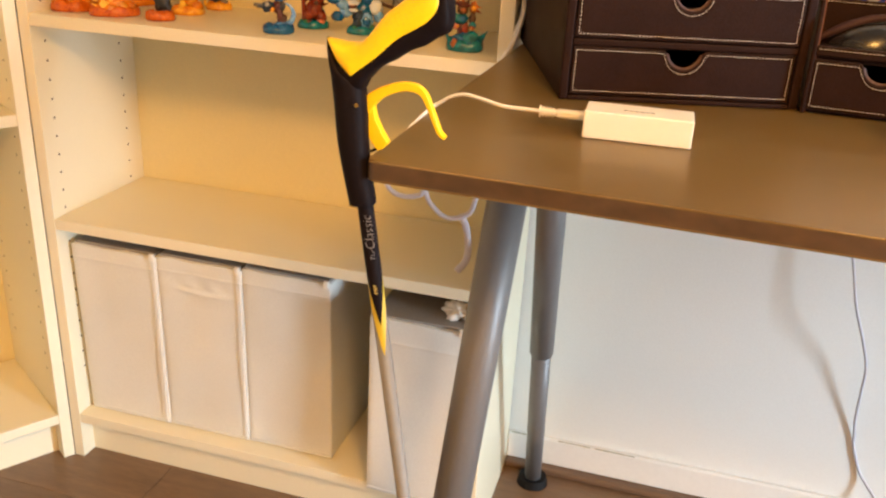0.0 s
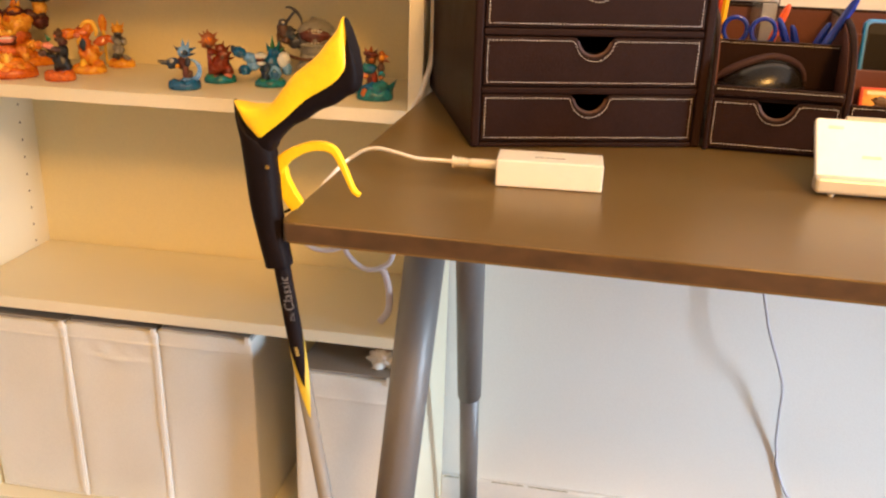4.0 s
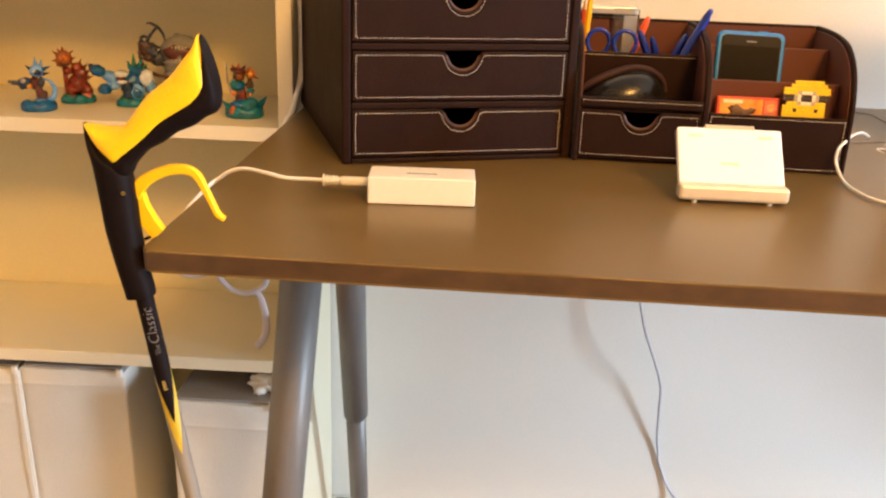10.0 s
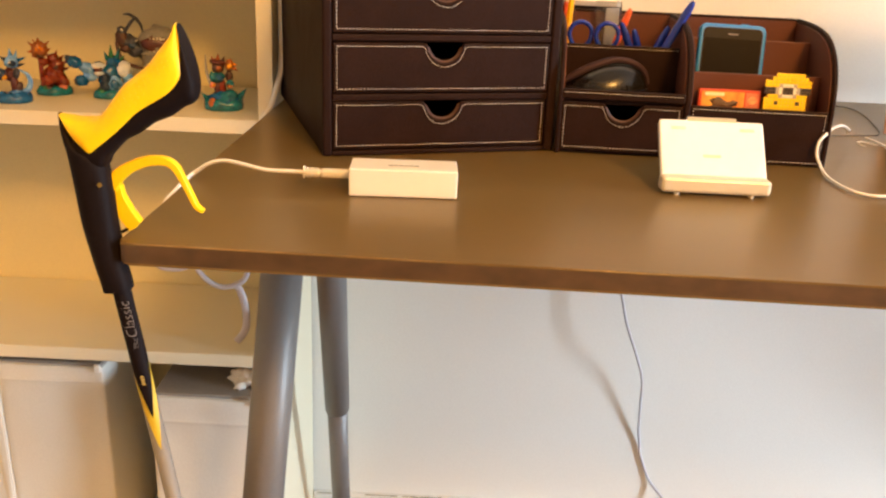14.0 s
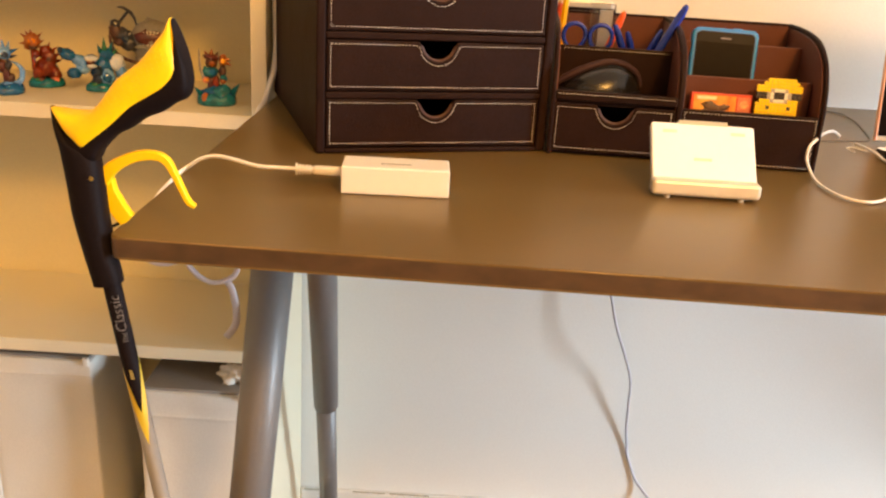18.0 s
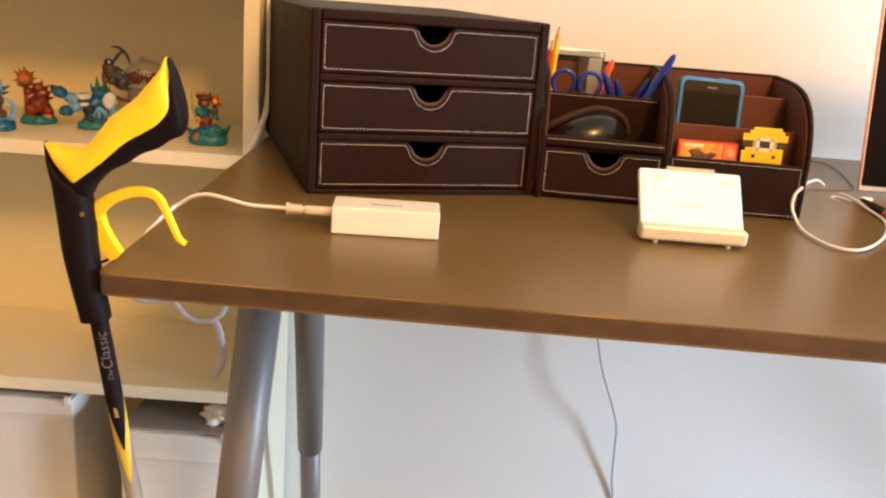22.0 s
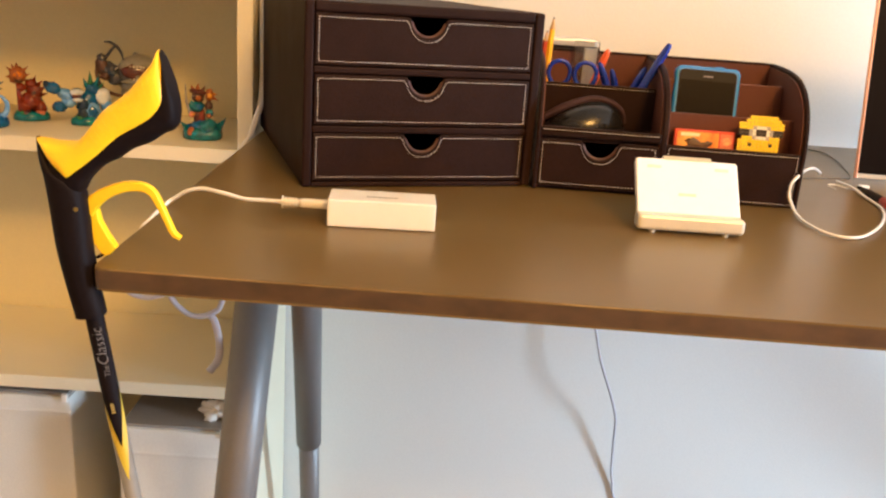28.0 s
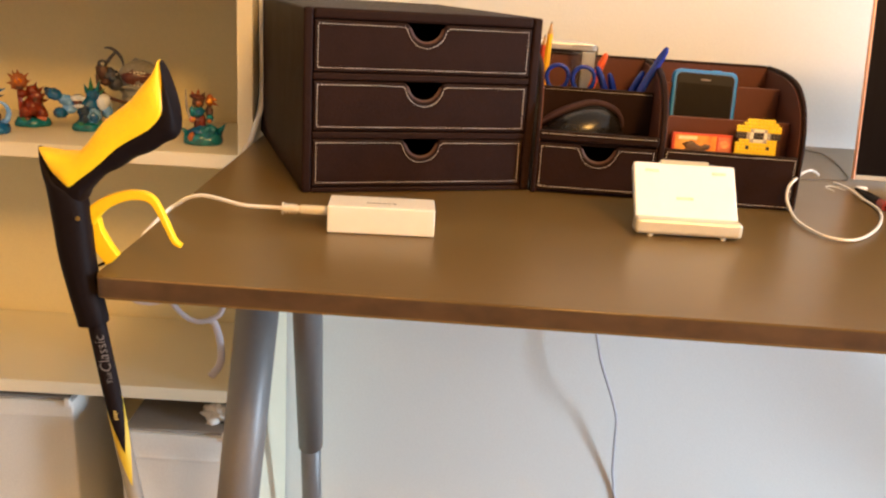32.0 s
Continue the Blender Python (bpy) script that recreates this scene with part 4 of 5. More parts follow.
# ------------------------------------------------------------------ reaching aid that leans on the desk corner

rg = thing("reaching_aid", pose(0, 0.0135, 0), "black and yellow reaching aid leaning against the desk corner", "reaching aid")
TOP, LOW = Vector((-0.0085, 0, 0.832)), Vector((0.1120, 0, 0.045))


def on_shaft(z):
    return TOP.lerp(LOW, (TOP.z - z) / (TOP.z - LOW.z))


part("shaft", tube([on_shaft(0.835), LOW], 0.0061, 24, smooth_path=False), SHAFT, rg, "silver shaft", smooth=True)


def sleeve(z0, tip, rise, r, face=-70):
    """A cuff round the shaft from z0 down, whose lower rim runs out into a point on the side that faces the room."""
    bm, n = bmesh.new(), 32
    ax = (LOW - TOP).normalized()
    s = ax.cross(Vector((0, 1, 0))).normalized()
    o = ax.cross(s).normalized()
    rows = []
    for k in range(9):
        row = []
        for j in range(n):
            a = 2 * math.pi * j / n
            d = s * math.cos(a) + o * math.sin(a)
            off = abs((math.degrees(math.atan2(d.y, d.x)) - face + 180) % 360 - 180) / 180
            low = tip + rise * min(1, off * 2.0)
            row.append(bm.verts.new(on_shaft(z0 + (low - z0) * k / 8) + d * r))
        rows.append(row)
    for a, b in zip(rows, rows[1:]):
        for j in range(n):
            bm.faces.new((a[j], a[(j + 1) % n], b[(j + 1) % n], b[j]))
    bmesh.ops.recalc_face_normals(bm, faces=bm.faces[:])
    return bm


# cuff yellow is darker than the pad's to stand for dimmer light there
part("yellow_cuff", sleeve(0.790, 0.6965, 0.058, 0.0063), material("dimmed_yellow_film", (0.52, 0.37, 0.03), 0.5, spread=0.06), rg, "yellow pointed cuff", smooth=True)
part("black_cuff", sleeve(0.834, 0.7245, 0.052, 0.0065), BLACK, rg, "black pointed cuff with pale lettering", smooth=True)


part("barrel", loft([(-0.0400, 0.9562, -0.0388, 0.9550, 0.003), (-0.0388, 0.9480, -0.0330, 0.9455, 0.008), (-0.0372, 0.9380, -0.0240, 0.9310, 0.0112), (-0.0360, 0.9290, -0.0112, 0.9240, 0.0118),
                     (-0.0332, 0.9050, -0.0084, 0.9050, 0.0120), (-0.0306, 0.8800, -0.0070, 0.8800, 0.0120), (-0.0258, 0.8550, -0.0045, 0.8565, 0.0115), (-0.0212, 0.8330, -0.0004, 0.8350, 0.0105),
                     (-0.0204, 0.8275, 0.0002, 0.8298, 0.0100)]), BLACK, rg, "black moulded barrel", smooth=True)
part("grip", loft([(-0.0300, 0.9420, -0.0300, 0.9180, 0.010), (-0.0180, 0.9400, -0.0120, 0.9190, 0.0115), (-0.0090, 0.9440, -0.0065, 0.9275, 0.0118), (0.0040, 0.9560, 0.0040, 0.9385, 0.0120), (0.0150, 0.9680, 0.0155, 0.9450, 0.0124),
                   (0.0240, 0.9760, 0.0255, 0.9522, 0.0124), (0.0330, 0.9850, 0.0370, 0.9572, 0.0124), (0.0400, 0.9920, 0.0460, 0.9636, 0.0124), (0.0440, 0.9990, 0.0540, 0.9680, 0.0124), (0.0460, 1.0060, 0.0564, 0.9775, 0.0120),
                   (0.0462, 1.0130, 0.0540, 0.9915, 0.0105), (0.0450, 1.0178, 0.0482, 1.0090, 0.0070), (0.0446, 1.0190, 0.0460, 1.0160, 0.003)]), BLACK, rg, "black rubber grip with finger grooves", smooth=True)
part("grip_pad", loft([(-0.0396, 0.9556, -0.0372, 0.9530, 0.004), (-0.0340, 0.9545, -0.0283, 0.9405, 0.0118), (-0.0270, 0.9536, -0.0212, 0.9325, 0.0136), (-0.0205, 0.9538, -0.0172, 0.9290, 0.0141), (-0.0140, 0.9545, -0.0110, 0.9338, 0.0142), (-0.0068, 0.9592, 0.0036, 0.9452, 0.0142),
                       (0.0066, 0.9765, 0.0192, 0.9585, 0.0142), (0.0160, 0.9845, 0.0320, 0.9662, 0.0142), (0.0249, 0.9920, 0.0434, 0.9738, 0.0142), (0.0340, 1.0030, 0.0500, 0.9845, 0.0138), (0.0400, 1.0105, 0.0486, 0.9995, 0.0110),
                       (0.0430, 1.0178, 0.0472, 1.0105, 0.0070), (0.0438, 1.0192, 0.0450, 1.0170, 0.003)], power=3.4), YELLOW, rg, "yellow rubber palm pad", smooth=True)
# raised dots in a darker yellow, standing for the shade in the pad's dimples
dots = bmesh.new()
for i in range(15):
    a, b = Vector((-0.0055 + 0.0034 * i, 0, 0.9615 + 0.0032 * i)), Vector((0.0035 + 0.0030 * i, 0, 0.9520 + 0.0027 * i))
    for j in range(4):
        c = a.lerp(b, 0.14 + 0.20 * j + 0.10 * (i % 2))
        blob(dots, (c.x, -0.0141, c.z), (0.0006, 0.00025, 0.0006), sub=1)
tagged(part("pad_dimple_shade", dots, material("dimple_shade_yellow", (0.85, 0.52, 0.010), 0.6, spread=0.05), rg), kind="stuff")
part("screw", lathe([(0.0016, 0), (0.0016, 0.0006)], 10), material("brass", (0.55, 0.38, 0.10), 0.3, metal=0.9), rg, "brass screw").matrix_basis = pose(-0.0118, -0.0122, 0.9098, 90, 0, 0)


def flat_bar(centre, half, y0, y1):
    """A flat moulded bar with a winding centre line in x and z, and a width that changes along it."""
    path, n = spline([(x, 0, z) for x, z in centre], 5), len(half) - 1
    left, right = [], []
    for i, c in enumerate(path):
        d = (path[min(i + 1, len(path) - 1)] - path[max(i - 1, 0)]).normalized()
        f = i / (len(path) - 1) * n
        k = min(int(f), n - 1)
        w = half[k] + (half[k + 1] - half[k]) * (f - k)
        left.append((c.x - d.z * w, c.z + d.x * w)), right.append((c.x + d.z * w, c.z - d.x * w))
    return slab(left + right[::-1], y0, y1, 0.0012, 3)


part("trigger", flat_bar([(-0.0115, 0.9030), (-0.0050, 0.9125), (0.005, 0.9193), (0.0165, 0.9236), (0.0277, 0.9240), (0.0345, 0.9205), (0.0395, 0.912), (0.0445, 0.901), (0.0487, 0.8920), (0.0535, 0.8887)],
                         [0.0048, 0.0048, 0.0040, 0.0036, 0.0033, 0.0029, 0.0024, 0.0021, 0.0020, 0.0015], 0.0030, 0.0092), YELLOW, rg, "yellow curved trigger", smooth=False)
part("trigger_link", slab([(-0.0125, 0.9050), (-0.0045, 0.9050), (-0.0030, 0.8970), (0.0025, 0.8865), (0.0078, 0.8785), (0.0035, 0.8735), (-0.0010, 0.8712), (-0.0055, 0.8770), (-0.0105, 0.8850), (-0.0130, 0.8970)], 0.0048, 0.0125, 0.0010, 2), YELLOW, rg)
part("pivot_pin", tube([(-0.0065, 0.006, 0.8702), (-0.0008, 0.006, 0.8735)], [0.0011, 0.0013], 8, smooth_path=False), BLACK, rg, "black pivot pin")
for s in (-1, 1):
    part("jaw", tube([LOW + Vector((0, 0, 0.01)), LOW + Vector((0.012 * s, 0, -0.012)), LOW + Vector((0.016 * s + 0.004, 0, -0.034)), LOW + Vector((0.006 * s + 0.006, 0, -0.0425))], 0.0024, 8), BLACK, rg)


def lettering(text, size, m, mat, parent, name, label):
    cu = bpy.data.curves.new(name, "FONT")
    cu.offset, cu.shear = -0.021 * size, 0.12
    cu.body, cu.size, cu.align_x, cu.align_y, cu.extrude, cu.resolution_u = text, size, "LEFT", "CENTER", 0.00005, 3
    tmp = new(name, cu)
    bpy.context.view_layer.update()
    me = bpy.data.meshes.new_from_object(tmp.evaluated_get(bpy.context.evaluated_depsgraph_get()))
    bpy.data.objects.remove(tmp)
    me.transform(m)
    me.materials.append(mat)
    ob = new(name, me)
    ob.parent = parent
    return tagged(ob, label)


lean = math.degrees(math.atan2(LOW.x - TOP.x, TOP.z - LOW.z))
for text, size, z, dx in (("The", 0.0058, 0.7835, 0.0014), ("Classic", 0.0108, 0.7925, 0.0006)):
    c = on_shaft(z)
    me_m = pose(c.x + dx + 0.0022, -0.00625, c.z, 0, 0, 0) @ pose(0, 0, 0, 0, 0, 18) @ pose(0, 0, 0, 90, 0, 0) @ pose(0, 0, 0, 0, 0, 90 + lean)
    lettering(text, size, me_m, PALE_INK, rg, "lettering", "pale printed lettering")
for k in range(4):
    c = on_shaft(0.7550 + 0.0020 * k)
    part("printed_mark", block((c.x + 0.0006, -0.0069, c.z - 0.0004), (c.x + 0.0034 - 0.0005 * (k % 2), -0.0064, c.z + 0.0005), 0), material("pale_yellow_print", (0.55, 0.43, 0.14), 0.6), rg, "small pale yellow printed mark")

# ------------------------------------------------------------------ figurines on the shelf

TOPZ = 0.8425
FM = {k: material("figurine_" + k, c, r, spread=0.2, scale=85, bump=0.45, fine=300, second=s, gloss=0.4, coat=0.25) for k, c, s, r in (
    ("blue", (0.004, 0.135, 0.36), (0.002, 0.045, 0.16), 0.16), ("teal", (0.006, 0.22, 0.30), (0.002, 0.06, 0.09), 0.16), ("ice", (0.26, 0.50, 0.86), (0.03, 0.17, 0.50), 0.22),
    ("green", (0.05, 0.22, 0.09), (0.01, 0.12, 0.07), 0.25), ("navy", (0.010, 0.035, 0.09), (0.005, 0.018, 0.05), 0.3),
    ("red", (0.30, 0.040, 0.012), (0.07, 0.007, 0.004), 0.25), ("orange", (0.86, 0.31, 0.020), (0.38, 0.055, 0.004), 0.18), ("amber", (0.90, 0.50, 0.05), (0.52, 0.12, 0.008), 0.22),
    ("yellow", (0.88, 0.60, 0.08), (0.80, 0.42, 0.03), 0.3), ("scarlet", (0.78, 0.19, 0.020), (0.30, 0.025, 0.005), 0.18), ("pink", (0.70, 0.26, 0.17), (0.55, 0.14, 0.09), 0.4),
    ("black", (0.014, 0.013, 0.014), (0.007, 0.007, 0.008), 0.3), ("grey", (0.30, 0.29, 0.265), (0.17, 0.165, 0.15), 0.35), ("steel", (0.46, 0.45, 0.45), (0.05, 0.045, 0.05), 0.15),
    ("slate", (0.055, 0.060, 0.085), (0.022, 0.024, 0.036), 0.35), ("rust", (0.40, 0.12, 0.020), (0.17, 0.035, 0.008), 0.28), ("bone", (0.78, 0.74, 0.66), (0.62, 0.56, 0.46), 0.4), ("maroon", (0.13, 0.020, 0.012), (0.03, 0.004, 0.004), 0.35),
    ("brown", (0.10, 0.040, 0.022), (0.05, 0.020, 0.012), 0.4), ("white", (0.78, 0.80, 0.84), (0.45, 0.56, 0.70), 0.35))}
FK = list(FM)


def wavy_base(bm, rx, ry, h, seed, slot, second):
    """A moulded rocky foot: an oval with a bulging rim, a ragged top and a few knobs in a second colour."""
    n, rings = 26, []
    for r, z in ((0.95, 0.0), (1.0, 0.15), (1.0, 0.5), (0.95, 0.8), (0.78, 1.0), (0.42, 1.06)):
        rings.append([bm.verts.new((rx * r * math.cos(a) * (1 + 0.035 * math.sin(3 * a + seed)), ry * r * math.sin(a) * (1 + 0.03 * math.sin(4 * a + seed)),
                                    h * z * (1 + (0.16 * math.sin(5 * a + seed) + 0.09 * math.sin(9 * a + 2 * seed)) * (z > 0.6)))) for a in (2 * math.pi * j / n for j in range(n))])
    for a, b in zip(rings, rings[1:]):
        for j in range(n):
            f = bm.faces.new((a[j], a[(j + 1) % n], b[(j + 1) % n], b[j]))
            f.material_index, f.smooth = slot, True
    bm.faces.new(rings[-1]).material_index = slot
    bm.faces.new(list(reversed(rings[0]))).material_index = slot
    for k in range(5):
        a = seed * 1.3 + k * 1.9
        blob(bm, (rx * 0.62 * math.cos(a), ry * 0.62 * math.sin(a), h * 0.86), (rx * 0.26, ry * 0.24, h * 0.42), second, rough=0.4, seed=seed + k, sub=2)


def figurine(x, y, turn, label, base, second, foot, lumps, spikes=(), rods=()):
    """A small painted toy figure on its foot, all one mesh; lengths in millimetres, x along the shelf and z up."""
    bm = bmesh.new()
    sd = abs(int(x * 1000) * 7 + int(y * 1000) * 13) % 97
    wavy_base(bm, foot[0] / 1000, foot[1] / 1000, foot[2] / 1000, sd, FK.index(base), FK.index(second))
    for i, (cx, cy, cz, rx, ry, rz, col, *rest) in enumerate(lumps):
        blob(bm, (cx / 1000, cy / 1000, cz / 1000), (rx / 1000, ry / 1000, rz / 1000), FK.index(col), (0, rest[0] if rest else 0, 0), rest[1] if len(rest) > 1 else 0.34, sd + i, 3)
    for ax, ay, az, bx, by, bz, r, col in spikes:
        cone(bm, (ax / 1000, ay / 1000, az / 1000), (bx / 1000, by / 1000, bz / 1000), r / 1000, FK.index(col))
    for pts, r, col in rods:
        tube([(a / 1000, b / 1000, c / 1000) for a, b, c in pts], [q / 1000 for q in r] if isinstance(r, tuple) else r / 1000, 8, 5, bm=bm, slot=FK.index(col))
    ob = obj("figurine", bm, [FM[k] for k in FK])
    ob.matrix_world = pose(x, y, TOPZ + 0.0003, 0, 0, turn)
    return tagged(ob, label, "figurine", "toy figurines on the shelf")


# blue and green bases
figurine(-0.386, 0.630, 26, "blue and black toy figurine with blaster on blue base", "blue", "blue", (24, 19, 12),
         [(2, 0, 25, 5, 5, 12, "maroon"), (-3, 2, 37, 7, 6, 9, "maroon"), (7, 0, 20, 5, 5, 8, "brown", 20), (1, -1, 55, 9, 8, 8, "ice"), (2, -8, 54, 5, 3, 4, "navy"), (-1, -9, 55, 2, 1.5, 1.5, "bone"),
          (-15, -6, 39, 9, 6, 8, "navy"), (-10, -8, 36, 4, 4, 4, "amber"), (-17, -10, 43, 4, 3, 4, "steel"), (6, -3, 40, 4, 5, 7, "slate"), (4, 0, 13, 11, 9, 4, "ice")],
         [(1, 0, 60, 0, 1, 74, 4.5, "ice"), (6, 0, 60, 9, 2, 71, 3.5, "ice"), (7, 0, 56, 20, 1, 61, 3.8, "blue"), (-6, 0, 57, -13, 1, 63, 3.4, "navy"), (8, 0, 50, 18, 0, 52, 3, "navy")],
         [([(9, 0, 12), (19, -2, 18), (22, -2, 30), (17, -2, 40), (8, 0, 44)], (4.2, 4, 3.4, 2.4, 1), "ice"), ([(-20, -6, 41), (-36, -8, 42)], 2.2, "slate"), ([(-22, -6, 38), (-32, -8, 39)], 1.6, "navy")])
figurine(-0.364, 0.705, 25, "red crouching toy figurine with amber totem on green base", "teal", "green", (25, 20, 11),
         [(2, 0, 27, 14, 12, 15, "red"), (6, 0, 42, 11, 10, 12, "red"), (2, -3, 52, 8, 7, 7, "red"), (13, -6, 19, 8, 7, 9, "red"), (-8, -6, 20, 8, 7, 9, "red"), (13, -8, 11, 6, 6, 4, "pink"), (-6, -9, 11, 6, 6, 4, "maroon"), (5, -10, 40, 3, 2, 3, "brown"),
          (-15, -5, 64, 11, 8, 12, "rust"), (-15, -9, 66, 6, 4, 5, "orange"), (-14, -10, 57, 5, 3, 3, "brown"), (-11, -6, 47, 6, 6, 6, "red")],
         [(-15, -5, 74, -15, -4, 82, 4, "rust"), (-22, -5, 70, -29, -5, 76, 3, "rust"), (-8, -5, 70, 0, -5, 77, 3, "rust"), (-24, -5, 62, -31, -5, 62, 3, "rust"), (-5, -5, 63, 2, -5, 67, 2.5, "rust"), (-19, -5, 73, -22, -4, 80, 2.6, "rust"),
          (11, 0, 50, 18, 0, 57, 3, "red"), (15, 0, 44, 23, 0, 48, 3, "red"), (16, 0, 36, 24, 0, 38, 3, "red"), (6, 0, 56, 9, 0, 64, 2.6, "red")],
         [([(-14, -5, 8), (-14.5, -5, 56)], 3.2, "red")])
figurine(-0.278, 0.697, 22, "blue and white furry toy figurine on a teal base", "teal", "green", (24, 19, 11),
         [(2, 0, 30, 15, 12, 18, "blue"), (-13, -6, 43, 10, 9, 9.5, "blue"), (-13, -11, 47, 9, 6, 5, "white"), (-14, -15, 42, 5.5, 2.5, 4, "maroon"), (-14, -17, 45, 4, 1, 1, "bone"), (-13, -15, 37, 7, 4, 3, "white"),
          (20, 2, 40, 12, 10, 13, "white"), (26, 0, 26, 8, 8, 9, "ice"), (7, -9, 21, 10, 7, 11, "ice"), (7, -15, 20, 6, 2.5, 7, "blue"), (-6, -8, 18, 7, 7, 8, "navy"), (-28, -5, 43, 13, 8, 8, "ice", 25), (-44, -6, 52, 11, 8, 8, "blue", 25), (-53, -6, 57, 4, 5, 5, "navy"),
          (-25, -6, 31, 10, 7, 7, "ice", 15), (-37, -7, 26, 9, 8, 8, "blue"), (-44, -8, 25, 3, 4, 5, "navy"), (-5, -12, 30, 6, 4, 7, "navy"), (8, 2, 50, 9, 8, 9, "blue")],
         [(5, 2, 54, 5, 2, 76, 5, "green"), (11, 2, 54, 17, 2, 70, 4.5, "teal"), (0, 2, 54, -4, 2, 66, 4, "teal"), (14, 3, 50, 24, 3, 60, 4, "green")],
         [([(-18, -4, 38), (-30, -5, 42)], 5, "white")])
figurine(-0.218, 0.742, 20, "pale grey shark-like toy figurine with open jaws and an anchor", "grey", "slate", (30, 24, 12),
         [(-4, 2, 30, 24, 18, 24, "grey"), (0, 0, 54, 25, 18, 16, "grey"), (1, -2, 76, 30, 23, 25, "grey", 0, 0.12), (-2, -21, 76, 22, 6, 11, "maroon"), (-2, -19, 62, 22, 7, 4, "grey"), (-3, 3, 97, 5, 8, 6, "grey"),
          (-32, -4, 66, 12, 9, 11, "slate"), (-40, -4, 76, 12, 9, 13, "slate", -25), (-50, -4, 82, 9, 8, 14, "brown", -10), (-46, -8, 68, 7, 6, 6, "brown"), (-37, -10, 73, 6, 4, 5, "navy"), (-50, -6, 94, 7, 6, 6, "slate"), (24, -8, 66, 11, 9, 10, "grey"), (30, -14, 72, 7, 7, 8, "bone")],
         [(-2 + 4.6 * k, -25.5 + 0.55 * k * k, 86 - 0.35 * k * k, -2 + 4.6 * k, -26.5 + 0.55 * k * k, 81.5 - 0.3 * k * k, 2.2, "bone") for k in range(-4, 5)]
         + [(-2 + 5 * k, -24.5 + 0.6 * k * k, 65 + 0.4 * k * k, -2 + 5 * k, -25.5 + 0.6 * k * k, 68 + 0.4 * k * k, 1.8, "bone") for k in range(-3, 4)]
         + [(28, -18, 76, 24, -24, 82, 2.4, "bone"), (34, -16, 76, 34, -22, 84, 2.4, "bone"), (-34, -8, 78, -28, -14, 82, 2.2, "bone")],
         [([(-48, -6, 90), (-38, -8, 104), (-30, -8, 113)], (2.6, 2.2, 2.0), "slate"), ([(-46, -8, 117), (-38, -8, 117), (-29, -8, 111), (-23, -8, 102), (-21, -8, 92)], (0.9, 2.0, 2.6, 2.0, 0.8), "slate"),
          ([(-58, -6, 78), (-56, -8, 62), (-48, -12, 50), (-34, -16, 43), (-16, -18, 40), (4, -18, 42)], 2.6, "brown"), ([(-53, -10, 60), (-58, -10, 56), (-54, -10, 50)], 2.2, "slate")])
figurine(-0.097, 0.645, 14, "teal toy figurine with a red hat on a wavy blue base", "teal", "blue", (27, 21, 15),
         [(0, 0, 16, 20, 15, 9, "blue"), (6, -10, 19, 13, 8, 9, "teal", -20), (-16, -14, 11, 5, 3, 7, "rust"), (-8, 0, 30, 5, 5, 12, "maroon"), (-2, 0, 30, 5, 5, 12, "red"), (-7, -1, 44, 9, 7, 8, "teal"), (-5, -7, 45, 5, 3, 5, "blue"), (-15, 0, 44, 4, 5, 8, "teal"), (-15, -3, 34, 4, 4, 4, "pink"),
          (8, -2, 46, 5, 5, 8, "brown"), (9, -5, 37, 5, 4, 5, "teal"), (8, -9, 33, 4, 3, 3, "rust"), (-7, -1, 58, 8, 7, 8, "brown"), (-6, -7, 57, 4, 3, 4, "rust"), (-7, -1, 65, 11, 8, 4, "maroon", 8), (9, -5, 61, 6, 5.5, 7, "rust"), (9, -10, 61, 3.4, 2, 3.6, "amber"), (9, -3, 67, 4, 4, 3, "rust")],
         [(20, -2, 16, 31, -4, 30, 6, "teal"), (-22, 0, 14, -31, -2, 24, 5, "teal"), (-12, 0, 66, -16, 0, 74, 3.6, "rust"), (-7, 0, 67, -6, 0, 77, 4, "rust"), (-1, 0, 66, 3, 0, 73, 3.4, "brown"), (13, -5, 58, 21, -6, 54, 3, "rust"), (13, -5, 63, 20, -5, 62, 2.4, "orange")],
         [([(-17, -3, 34), (-22, -4, 52), (-23, -4, 76)], (2.0, 1.8, 0.6), "steel"), ([(-18, -2, 33), (-12, -8, 35)], 1.6, "amber")])
# orange bases
figurine(-0.757, 0.640, 40, "orange winged toy figurine on a red rocky base", "scarlet", "orange", (37, 26, 16),
         [(0, 0, 24, 16, 14, 14, "orange"), (-8, 0, 48, 14, 12, 16, "scarlet"), (10, -4, 50, 14, 9, 10, "black", 15), (24, -6, 44, 10, 9, 8, "amber"), (-10, -2, 70, 11, 10, 10, "orange"), (-10, -9, 68, 6, 4, 4, "yellow"), (4, -6, 62, 9, 7, 6, "maroon")],
         [(-16, 0, 76, -26, 0, 92, 4, "amber"), (-6, 0, 78, 0, 0, 94, 4, "orange"), (14, -4, 56, 12, -4, 68, 4, "scarlet"), (28, -6, 50, 34, -6, 62, 3.4, "amber"), (-12, 0, 22, -28, 0, 32, 6, "amber")])
